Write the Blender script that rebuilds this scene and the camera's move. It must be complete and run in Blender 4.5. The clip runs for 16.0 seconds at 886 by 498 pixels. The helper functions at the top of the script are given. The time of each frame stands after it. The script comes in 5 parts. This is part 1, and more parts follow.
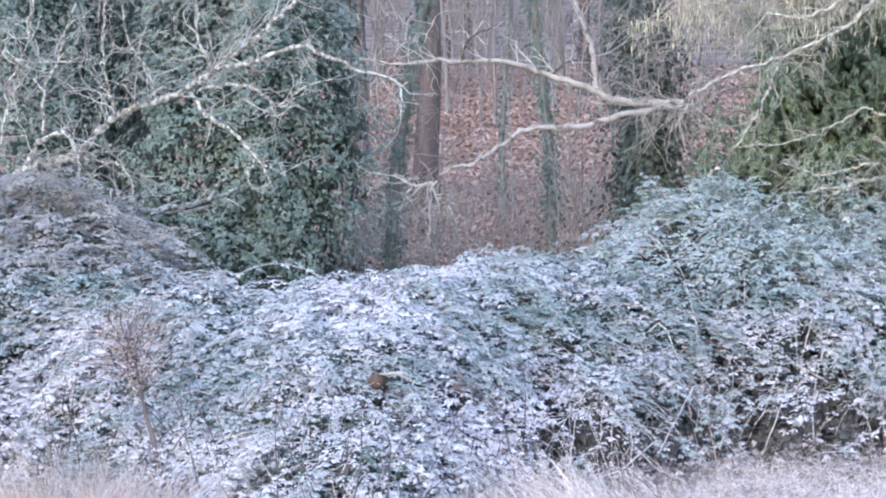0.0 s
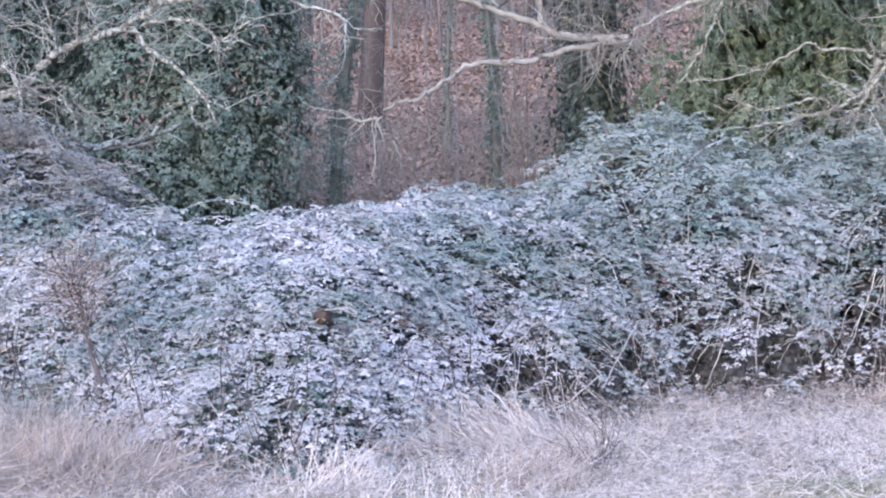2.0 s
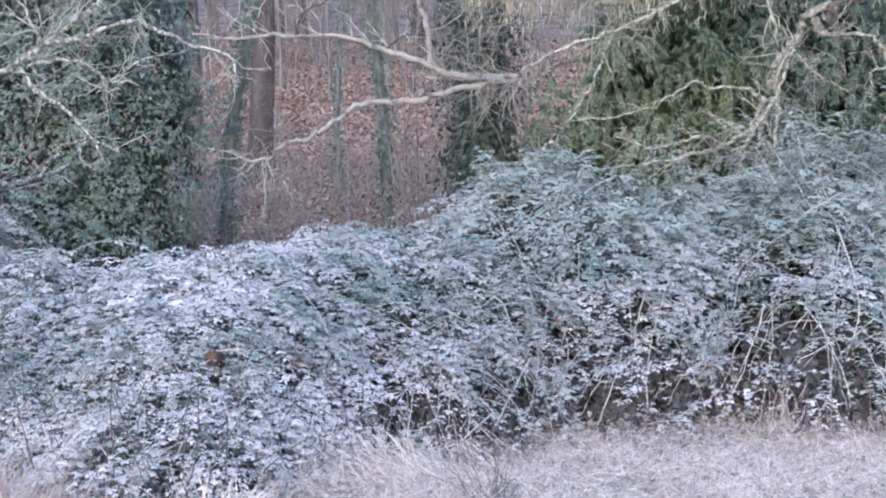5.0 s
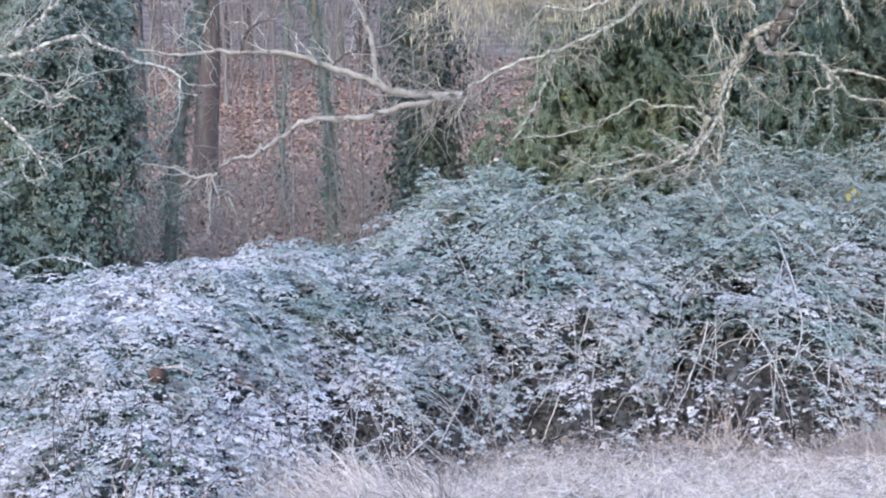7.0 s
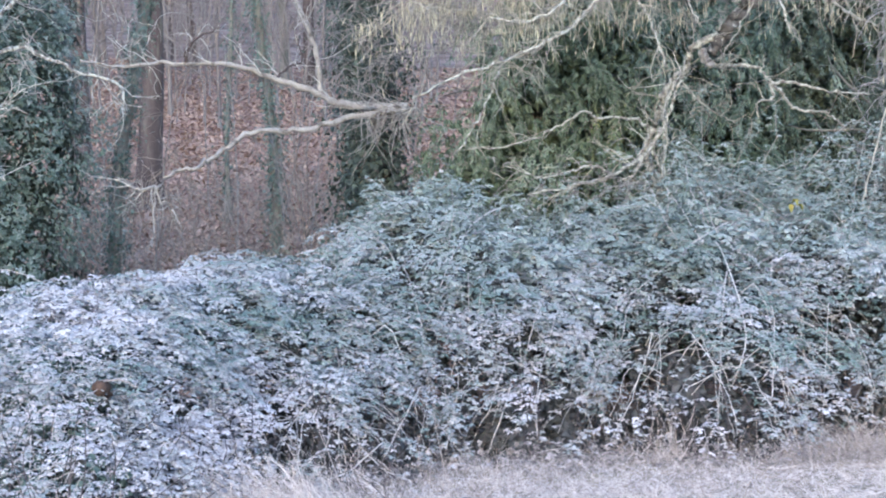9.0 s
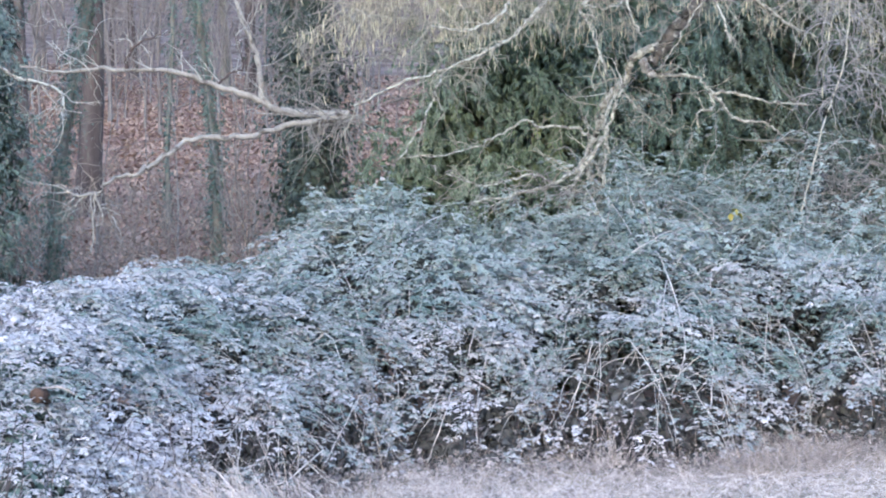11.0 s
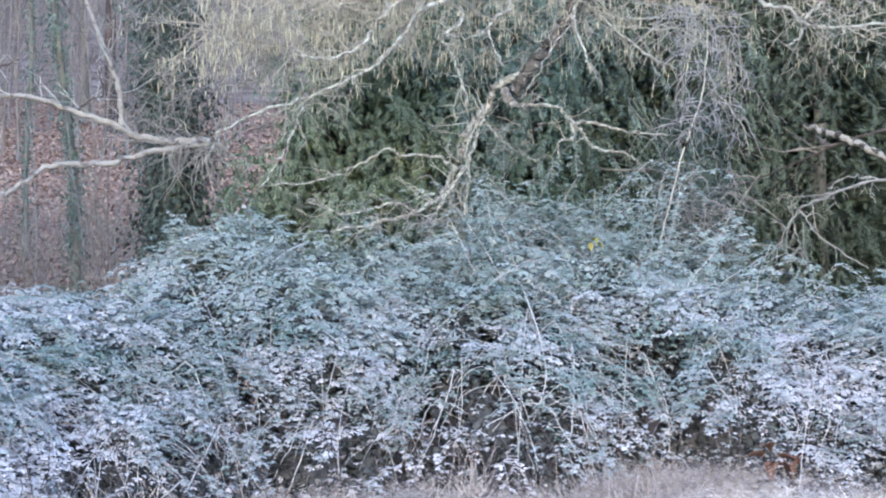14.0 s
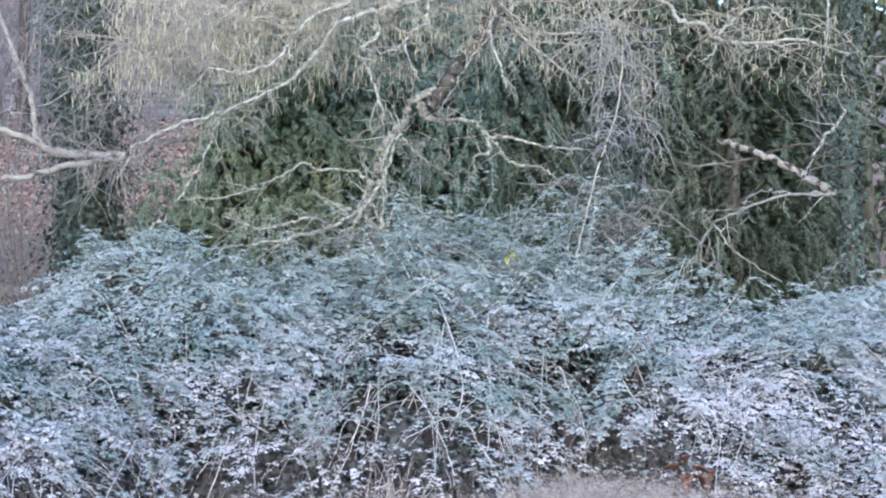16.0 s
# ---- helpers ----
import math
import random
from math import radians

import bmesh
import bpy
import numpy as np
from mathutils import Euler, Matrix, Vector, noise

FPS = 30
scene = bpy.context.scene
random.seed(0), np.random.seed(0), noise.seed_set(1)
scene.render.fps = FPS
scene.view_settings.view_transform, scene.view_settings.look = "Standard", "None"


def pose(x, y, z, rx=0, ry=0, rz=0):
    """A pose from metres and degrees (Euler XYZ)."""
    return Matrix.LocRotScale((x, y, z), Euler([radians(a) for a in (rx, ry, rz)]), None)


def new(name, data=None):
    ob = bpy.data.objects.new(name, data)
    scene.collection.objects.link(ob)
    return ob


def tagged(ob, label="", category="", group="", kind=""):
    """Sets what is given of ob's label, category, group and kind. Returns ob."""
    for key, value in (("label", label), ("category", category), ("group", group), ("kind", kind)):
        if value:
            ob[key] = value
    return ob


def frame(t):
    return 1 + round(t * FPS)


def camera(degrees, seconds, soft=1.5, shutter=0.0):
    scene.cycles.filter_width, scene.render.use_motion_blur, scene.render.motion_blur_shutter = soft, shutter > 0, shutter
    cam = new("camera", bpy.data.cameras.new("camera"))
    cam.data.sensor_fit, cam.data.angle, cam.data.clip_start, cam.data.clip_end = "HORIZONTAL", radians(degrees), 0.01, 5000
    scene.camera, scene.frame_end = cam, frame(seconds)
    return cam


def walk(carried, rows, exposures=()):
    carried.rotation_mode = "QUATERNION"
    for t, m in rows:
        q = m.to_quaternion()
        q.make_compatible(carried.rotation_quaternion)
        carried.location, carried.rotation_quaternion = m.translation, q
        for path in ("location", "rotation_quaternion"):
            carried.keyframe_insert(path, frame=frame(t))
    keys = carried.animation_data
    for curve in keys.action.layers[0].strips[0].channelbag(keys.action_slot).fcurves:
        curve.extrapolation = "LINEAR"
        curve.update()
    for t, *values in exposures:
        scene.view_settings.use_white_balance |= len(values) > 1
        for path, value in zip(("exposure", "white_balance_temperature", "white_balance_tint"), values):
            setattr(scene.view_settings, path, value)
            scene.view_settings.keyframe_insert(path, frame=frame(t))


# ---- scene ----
EYE = 1.6
cam = camera(25.28, 16.0, soft=2.1)
# seconds, pitch, roll, yaw: the camera stands still and turns
TURNS = [
    (0.0, 0.638, 0.000, 0.000),
    (0.5, 0.028, 0.288, -0.051),
    (1.0, -0.624, 0.395, -0.491),
    (1.5, -0.992, 0.193, -0.996),
    (2.0, -1.234, 0.133, -1.593),
    (2.5, -1.285, 0.247, -2.245),
    (3.0, -1.379, 0.414, -2.877),
    (3.5, -1.434, 0.485, -3.334),
    (4.0, -1.142, 0.424, -3.822),
    (4.5, -0.548, 0.499, -4.300),
    (7.0, 0.370, 0.401, -6.343),
    (7.5, 0.434, 0.288, -6.723),
    (8.0, 0.527, 0.293, -7.105),
    (8.5, 0.629, 0.316, -7.514),
    (9.0, 0.692, 0.557, -7.934),
    (11.5, 1.035, 0.338, -10.204),
    (12.0, 1.195, 0.506, -10.830),
    (12.5, 1.285, 0.527, -11.477),
    (13.0, 1.406, 0.336, -12.188),
    (13.5, 1.541, 0.373, -12.985),
    (14.0, 1.709, 0.304, -13.655),
    (14.5, 1.875, 0.385, -14.254),
    (15.0, 1.984, 0.204, -14.954),
    (15.5, 2.067, 0.385, -15.513),
    (16.0, 2.110, 0.466, -16.073),
]
walk(cam, [(t, pose(0, 0, EYE, 90 + p, r, w)) for t, p, r, w in TURNS],
     exposures=[(0.0, 1.92, 5500, 14), (1.0, 1.68, 5530, 16), (2.0, 1.67, 5560, 18), (3.5, 1.65, 5650, 18), (4.5, 1.64, 5620, 16), (7.0, 1.67, 5540, 12.5), (9.0, 1.68, 5500, 11), (12.0, 1.71, 5400, 10.5), (16.0, 1.72, 5350, 9.5)])

# ---------------------------------------------------------------- light
SUN_UP, SUN_ROUND = 16.0, 200.0
world = bpy.data.worlds.new("winter_sky")
scene.world = world
world.use_nodes = True
wn = world.node_tree.nodes
sky = wn.new("ShaderNodeTexSky")
sky.sky_type, sky.sun_disc = "NISHITA", False
sky.sun_elevation, sky.sun_rotation = radians(SUN_UP), radians(SUN_ROUND)
wn["Background"].inputs[1].default_value = 0.15
world.node_tree.links.new(sky.outputs[0], wn["Background"].inputs[0])
sun = new("sun", bpy.data.lights.new("sun", "SUN"))
sun.data.energy, sun.data.angle, sun.data.color = 0.4, radians(60), (1.0, 0.97, 0.94)
sun.matrix_world = pose(0, -10, 30, 38, 0, -12)

# ---------------------------------------------------------------- materials


def mat(name, dark, light, scale=6.0, rough=0.8, bump=0.3, vary=0.35, frost=None, frost_from=0.35, frost_to=0.75,
        spots=None, spot_scale=20.0, spot_at=0.58, stretch=(1, 1, 1), fine=9.0, gloss=0.2):
    """A weathered surface: two scales of noise between two colours, pieces that differ, patches of a third colour, rime."""
    m = bpy.data.materials.new(name)
    m.use_nodes = True
    N, L = m.node_tree.nodes, m.node_tree.links
    bsdf = N["Principled BSDF"]
    tc, mp = N.new("ShaderNodeTexCoord"), N.new("ShaderNodeMapping")
    mp.inputs["Scale"].default_value = stretch
    L.new(tc.outputs["Object"], mp.inputs[0])

    def noise_at(s, detail=5.0, rough_=0.6):
        n = N.new("ShaderNodeTexNoise")
        n.inputs["Scale"].default_value, n.inputs["Detail"].default_value, n.inputs["Roughness"].default_value = s, detail, rough_
        L.new(mp.outputs[0], n.inputs["Vector"])
        return n.outputs["Fac"]

    def ramp(src, a, b):
        r = N.new("ShaderNodeMapRange")
        r.inputs[1].default_value, r.inputs[2].default_value = a, b
        L.new(src, r.inputs[0])
        return r.outputs[0]

    def mix(f, a, b):
        x = N.new("ShaderNodeMix")
        x.data_type = "RGBA"
        for sock, v in ((x.inputs[0], f), (x.inputs[6], a), (x.inputs[7], b)):
            if isinstance(v, tuple):
                sock.default_value = (*v, 1)
            else:
                L.new(v, sock)
        return x.outputs[2]

    def calc(op, a, b):
        x = N.new("ShaderNodeMath")
        x.operation = op
        for sock, v in zip(x.inputs, (a, b)):
            if isinstance(v, float):
                sock.default_value = v
            else:
                L.new(v, sock)
        return x.outputs[0]

    big, small = noise_at(scale), noise_at(scale * fine)
    col = mix(ramp(calc("ADD", calc("MULTIPLY", big, 0.6), calc("MULTIPLY", small, 0.4)), 0.35, 0.65), dark, light)
    if spots:
        col = mix(ramp(noise_at(spot_scale), spot_at, spot_at + 0.08), col, spots)
    if vary:
        geo, info, hsv = N.new("ShaderNodeNewGeometry"), N.new("ShaderNodeObjectInfo"), N.new("ShaderNodeHueSaturation")
        rnd = calc("ADD", geo.outputs["Random Per Island"], info.outputs["Random"])
        L.new(calc("ADD", calc("MULTIPLY", rnd, vary), 1.0 - vary), hsv.inputs["Value"])
        L.new(calc("ADD", calc("MULTIPLY", geo.outputs["Random Per Island"], 0.04), 0.48), hsv.inputs["Hue"])
        L.new(col, hsv.inputs["Color"])
        col = hsv.outputs[0]
    if frost:
        at_ = N.new("ShaderNodeAttribute")
        at_.attribute_name = "frost"
        f = calc("ADD", at_.outputs["Fac"], calc("MULTIPLY", calc("SUBTRACT", noise_at(45.0, 3.0), 0.5), 0.5))
        col = mix(ramp(f, frost_from, frost_to), col, frost)
    L.new(col, bsdf.inputs["Base Color"])
    bsdf.inputs["Roughness"].default_value = rough
    bsdf.inputs["Specular IOR Level"].default_value = gloss
    if bump:
        b = N.new("ShaderNodeBump")
        b.inputs["Strength"].default_value, b.inputs["Distance"].default_value = bump, 0.01
        L.new(small, b.inputs["Height"])
        L.new(b.outputs[0], bsdf.inputs["Normal"])
    return m


RIME = (0.63, 0.60, 0.65)
M_BRAMBLE = mat("bramble_leaf", (0.1, 0.15, 0.142), (0.215, 0.29, 0.274), 1.3, 0.75, 0, 0.2, RIME, 0.2, 0.82)
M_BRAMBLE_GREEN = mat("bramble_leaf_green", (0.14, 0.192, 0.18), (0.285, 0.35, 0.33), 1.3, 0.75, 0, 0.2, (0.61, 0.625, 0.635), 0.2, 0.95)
# bramble leaf darkened to stand for shade between the outer leaves
M_BRAMBLE_IN = mat("bramble_leaf_painted_shade", (0.058, 0.062, 0.068), (0.135, 0.138, 0.144), 3.0, 0.7, 0, 0.4)
M_CANE = mat("bramble_cane", (0.21, 0.185, 0.185), (0.39, 0.36, 0.355), 8.0, 0.8, 0.2, 0.3, (0.68, 0.66, 0.67), 0.15, 0.9)
M_IVY = mat("ivy_leaf", (0.075, 0.112, 0.094), (0.19, 0.25, 0.215), 2.0, 0.55, 0, 0.35, (0.42, 0.46, 0.45), 0.25, 1.0)
# dark ivy of trunks and shrub; also paints shade inside the ivy crowns
M_DARKIVY = mat("dark_ivy_and_shade_leaf", (0.035, 0.05, 0.043), (0.10, 0.13, 0.112), 2.0, 0.5, 0, 0.35, (0.36, 0.40, 0.39), 0.3, 1.0)
M_LAUREL = mat("laurel_leaf", (0.085, 0.12, 0.082), (0.195, 0.242, 0.17), 1.5, 0.65, 0, 0.28, (0.32, 0.38, 0.29), 0.35, 1.0, spots=(0.20, 0.225, 0.105), spot_scale=1.3, spot_at=0.58, gloss=0.08)
M_BLUELAUREL = mat("blue_green_laurel_leaf", (0.075, 0.115, 0.09), (0.18, 0.245, 0.20), 1.5, 0.65, 0, 0.28, (0.35, 0.43, 0.38), 0.35, 1.0, gloss=0.1)
M_DARKLAUREL = mat("dark_evergreen_leaf", (0.055, 0.073, 0.053), (0.135, 0.162, 0.118), 1.5, 0.65, 0, 0.4, (0.27, 0.335, 0.26), 0.3, 1.0, gloss=0.1)
M_LICHEN = mat("lichened_bark", (0.10, 0.09, 0.085), (0.24, 0.225, 0.21), 16.0, 0.95, 0.8, 0.1, spots=(0.44, 0.45, 0.43), spot_scale=24.0, spot_at=0.47)
M_HAZELTRUNK = mat("lichened_hazel_bark", (0.17, 0.16, 0.145), (0.34, 0.325, 0.295), 14.0, 0.95, 0.8, 0.1, spots=(0.46, 0.46, 0.42), spot_scale=18.0, spot_at=0.46)
M_SMOOTH = mat("smooth_grey_bark", (0.19, 0.175, 0.17), (0.40, 0.385, 0.375), 9.0, 0.9, 0.8, 0.1, spots=(0.14, 0.125, 0.12), spot_scale=11.0, spot_at=0.54)
M_TWIG = mat("pale_twig", (0.30, 0.29, 0.275), (0.58, 0.57, 0.55), 12.0, 0.9, 0.2, 0.3)
M_HAZELTWIG = mat("hazel_twig", (0.26, 0.238, 0.205), (0.50, 0.468, 0.41), 12.0, 0.9, 0.2, 0.35)
M_CATKIN = mat("catkin", (0.46, 0.43, 0.32), (0.69, 0.645, 0.50), 20.0, 0.95, 0.3, 0.4)
M_TRUNK = mat("brown_bark", (0.066, 0.053, 0.053), (0.15, 0.122, 0.12), 5.0, 0.95, 1.0, 0.2, spots=(0.16, 0.15, 0.135), spot_scale=5.0, spot_at=0.58, stretch=(1, 1, 0.2))
M_GREYTRUNK = mat("mossy_grey_bark", (0.13, 0.122, 0.11), (0.245, 0.235, 0.215), 6.0, 0.95, 1.0, 0.2, spots=(0.29, 0.28, 0.24), spot_scale=4.5, spot_at=0.55, stretch=(1, 1, 0.45))
M_FARTWIG = mat("far_brushwood", (0.21, 0.185, 0.178), (0.33, 0.295, 0.285), 4.0, 0.95, 0, 0.25)
M_BRUSH = mat("brown_brushwood", (0.22, 0.188, 0.172), (0.38, 0.335, 0.31), 4.0, 0.95, 0, 0.3)
M_LITTER = mat("fallen_leaf", (0.285, 0.185, 0.153), (0.55, 0.41, 0.355), 1.2, 0.9, 0, 0.45, gloss=0.1)
M_STRAW = mat("dead_grass", (0.20, 0.155, 0.15), (0.49, 0.42, 0.39), 3.5, 0.9, 0, 0.4, (0.78, 0.715, 0.72), 0.2, 1.0)
M_TAWNY = mat("tawny_grass", (0.16, 0.128, 0.114), (0.36, 0.30, 0.272), 3.5, 0.9, 0, 0.5, (0.54, 0.485, 0.485), 0.22, 1.0)
M_DOCK = mat("dock_seed", (0.30, 0.24, 0.23), (0.46, 0.385, 0.37), 9.0, 0.9, 0.2, 0.4, RIME, 0.4, 1.2)
M_STALK = mat("dark_stalk", (0.09, 0.075, 0.085), (0.19, 0.165, 0.175), 9.0, 0.9, 0.3, 0.2)
M_RUST = mat("rust_brown_leaf", (0.12, 0.065, 0.05), (0.24, 0.14, 0.11), 14.0, 0.8, 0.3, 0.3)
M_DEADWOOD = mat("broken_wood", (0.06, 0.038, 0.031), (0.13, 0.085, 0.07), 14.0, 0.9, 0.5, 0.2)
M_WEED = mat("frosted_weed", (0.085, 0.07, 0.068), (0.21, 0.18, 0.17), 4.0, 0.9, 0, 0.5, (0.54, 0.49, 0.495), 0.2, 0.9)
M_HAZELBARK = mat("hazel_bark", (0.075, 0.068, 0.065), (0.18, 0.168, 0.16), 11.0, 0.95, 1.0, 0.1, spots=(0.36, 0.36, 0.34), spot_scale=14.0, spot_at=0.58)
M_BIRCH = mat("birch_bark", (0.24, 0.225, 0.21), (0.52, 0.50, 0.48), 14.0, 0.9, 0.8, 0.1, spots=(0.07, 0.06, 0.056), spot_scale=11.0, spot_at=0.5)
M_GREYTWIG = mat("grey_twig", (0.17, 0.16, 0.155), (0.38, 0.365, 0.355), 12.0, 0.9, 0.2, 0.4)
M_LILACTWIG = mat("rimed_climber_twig", (0.22, 0.21, 0.225), (0.43, 0.42, 0.445), 12.0, 0.9, 0.2, 0.4)
M_BLEACHED = mat("bleached_leaf", (0.34, 0.31, 0.22), (0.56, 0.52, 0.42), 6.0, 0.85, 0, 0.3)
M_GREYLEAF = mat("withered_leaf", (0.125, 0.115, 0.11), (0.31, 0.285, 0.27), 2.5, 0.85, 0, 0.4, (0.52, 0.51, 0.51), 0.25, 0.8)
M_TURF = mat("short_turf", (0.16, 0.175, 0.10), (0.34, 0.35, 0.24), 3.0, 0.9, 0, 0.4, (0.76, 0.74, 0.73), 0.25, 0.95)
M_YELLOW = mat("yellow_leaf", (0.27, 0.23, 0.06), (0.42, 0.37, 0.12), 14.0, 0.7, 0.2, 0.3)


def ground_material():
    m = mat("woodland_and_meadow_ground", (0.18, 0.115, 0.09), (0.36, 0.25, 0.20), 0.6, 1.0, 0.6, 0, fine=14.0, gloss=0.0)
    N, L = m.node_tree.nodes, m.node_tree.links
    bsdf = N["Principled BSDF"]
    litter = bsdf.inputs["Base Color"].links[0].from_socket
    tc, sep, n = N.new("ShaderNodeTexCoord"), N.new("ShaderNodeSeparateXYZ"), N.new("ShaderNodeTexNoise")
    n.inputs["Scale"].default_value, n.inputs["Detail"].default_value = 7.0, 9.0
    L.new(tc.outputs["Object"], sep.inputs[0])
    L.new(tc.outputs["Object"], n.inputs["Vector"])
    turf = N.new("ShaderNodeValToRGB")
    turf.color_ramp.elements[0].position, turf.color_ramp.elements[1].position = 0.4, 0.62
    turf.color_ramp.elements[0].color, turf.color_ramp.elements[1].color = (0.22, 0.185, 0.15, 1), (0.54, 0.475, 0.405, 1)
    L.new(n.outputs["Fac"], turf.inputs[0])
    where = N.new("ShaderNodeMapRange")
    where.inputs[1].default_value, where.inputs[2].default_value = 18.5, 21.0
    L.new(sep.outputs[1], where.inputs[0])
    x = N.new("ShaderNodeMix")
    x.data_type = "RGBA"
    L.new(where.outputs[0], x.inputs[0])
    L.new(turf.outputs[0], x.inputs[6])
    far = N.new("ShaderNodeMapRange")
    far.inputs[1].default_value, far.inputs[2].default_value = 58.0, 82.0
    n2, ad = N.new("ShaderNodeTexNoise"), N.new("ShaderNodeMath")
    n2.inputs["Scale"].default_value, n2.inputs["Detail"].default_value = 0.35, 6.0
    ad.operation = "MULTIPLY_ADD"
    ad.inputs[1].default_value = 30.0
    L.new(tc.outputs["Object"], n2.inputs["Vector"])
    L.new(n2.outputs["Fac"], ad.inputs[0])
    L.new(sep.outputs[1], ad.inputs[2])
    L.new(ad.outputs[0], far.inputs[0])
    y = N.new("ShaderNodeMix")
    y.data_type = "RGBA"
    n3, dim = N.new("ShaderNodeTexNoise"), N.new("ShaderNodeValToRGB")
    n3.inputs["Scale"].default_value, n3.inputs["Detail"].default_value = 0.9, 9.0
    dim.color_ramp.elements[0].position, dim.color_ramp.elements[1].position = 0.38, 0.62
    dim.color_ramp.elements[0].color, dim.color_ramp.elements[1].color = (0.17, 0.135, 0.125, 1), (0.33, 0.265, 0.245, 1)
    L.new(tc.outputs["Object"], n3.inputs["Vector"])
    L.new(n3.outputs["Fac"], dim.inputs[0])
    L.new(dim.outputs[0], y.inputs[7])
    L.new(far.outputs[0], y.inputs[0])
    L.new(litter, y.inputs[6])
    L.new(y.outputs[2], x.inputs[7])
    L.new(x.outputs[2], bsdf.inputs["Base Color"])
    return m


M_GROUND = ground_material()

# ---------------------------------------------------------------- mesh tools
rng = np.random.default_rng(7)


def at(u, v, d):
    """A point d metres ahead that lies on the line from the eye through (u, v) on the upright plane 17.5 m ahead."""
    return np.array((u * d / 17.5, d, EYE + (v - EYE) * d / 17.5))


def line(pts, d0, d1=None):
    """A polyline of such points, its depth going from d0 to d1."""
    ds = np.linspace(d0, d0 if d1 is None else d1, len(pts))
    return np.array([at(u, v, d) for (u, v), d in zip(pts, ds)])


def wob(x, y, k=1.0, s=0):
    """Smooth unevenness between about -1 and 1."""
    a = np.sin(k * (1.00 * x + 0.31 * y) + 1.7 * s) + np.sin(k * (-0.53 * x + 1.21 * y) * 1.37 + 2.9 * s + 1)
    b = np.sin(k * (1.71 * x - 0.87 * y) * 1.13 + 0.7 * s + 2) + np.sin(k * (0.77 * x + 1.93 * y) * 1.71 + 4.1 * s)
    return (a + 0.7 * b) / 3.0


def unit(a):
    return a / np.maximum(np.linalg.norm(a, axis=-1, keepdims=True), 1e-9)


class Soup:
    """Triangles gathered from many pieces."""

    def __init__(self):
        self.v, self.t, self.f, self.n = [], [], [], 0

    def add(self, v, t, f=None):
        v, t = np.asarray(v, float).reshape(-1, 3), np.asarray(t, int).reshape(-1, 3)
        self.v.append(v)
        self.t.append(t + self.n)
        self.f.append(np.zeros(len(v)) if f is None else np.asarray(f, float).reshape(-1))
        self.n += len(v)
        return self

    def mesh(self, name, material, smooth=False):
        v, t, f = np.concatenate(self.v), np.concatenate(self.t), np.concatenate(self.f)
        me = bpy.data.meshes.new(name)
        me.vertices.add(len(v))
        me.vertices.foreach_set("co", v.astype(np.float32).ravel())
        me.loops.add(len(t) * 3)
        me.loops.foreach_set("vertex_index", t.astype(np.int32).ravel())
        me.polygons.add(len(t))
        me.polygons.foreach_set("loop_start", np.arange(0, len(t) * 3, 3, dtype=np.int32))
        if smooth:
            me.polygons.foreach_set("use_smooth", np.ones(len(t), dtype=bool))
        me.update(calc_edges=True)
        me.attributes.new("frost", "FLOAT", "POINT").data.foreach_set("value", f.astype(np.float32))
        me.materials.append(material)
        return me


def part(name, soup, material, parent=None, label="", kind="", smooth=False):
    ob = new(name, soup.mesh(name, material, smooth))
    if parent is not None:
        ob.parent = parent
        ob.matrix_parent_inverse = parent.matrix_basis.inverted()
    return tagged(ob, label, kind=kind)


def thing(name, base, label, category, group="", kind=""):
    ob = new(name)
    ob.empty_display_size = 0.2
    ob.matrix_basis = Matrix.Translation([float(c) for c in base])
    return tagged(ob, label, category, group, kind)


def tubes(soup, paths, radii, sides=5, frost=0.0):
    """Round stems along N paths of K points (N, K, 3), with radii (N, K)."""
    paths, radii = np.asarray(paths, float), np.asarray(radii, float)
    if paths.ndim == 2:
        paths, radii = paths[None], radii[None]
    N, K, _ = paths.shape
    tan = unit(np.gradient(paths, axis=1))
    ref = np.where(np.abs(tan[..., 2:3]) > 0.9, np.array((1.0, 0.1, 0)), np.array((0.05, 0.1, 1.0)))
    a = unit(np.cross(tan, ref))
    b = np.cross(tan, a)
    ang = np.linspace(0, 2 * np.pi, sides, endpoint=False)
    ring = a[:, :, None] * np.cos(ang)[:, None] + b[:, :, None] * np.sin(ang)[:, None]
    v = paths[:, :, None] + ring * radii[:, :, None, None]
    k, s = np.meshgrid(np.arange(K - 1), np.arange(sides), indexing="ij")
    q = k * sides + s
    r = k * sides + (s + 1) % sides
    tri = np.concatenate([np.stack([q, r, r + sides], -1).reshape(-1, 3), np.stack([q, r + sides, q + sides], -1).reshape(-1, 3)])
    cap = [(e + 0, e + j, e + j + 1) for e in (0, (K - 1) * sides) for j in range(1, sides - 1)]
    tri = np.concatenate([tri, np.array(cap)])
    t = tri[None] + (np.arange(N) * K * sides)[:, None, None]
    f = np.broadcast_to(np.asarray(frost, float).reshape(-1, 1, 1) if np.ndim(frost) else np.full((1, 1, 1), frost), (N, K, sides))
    return soup.add(v, t, f)


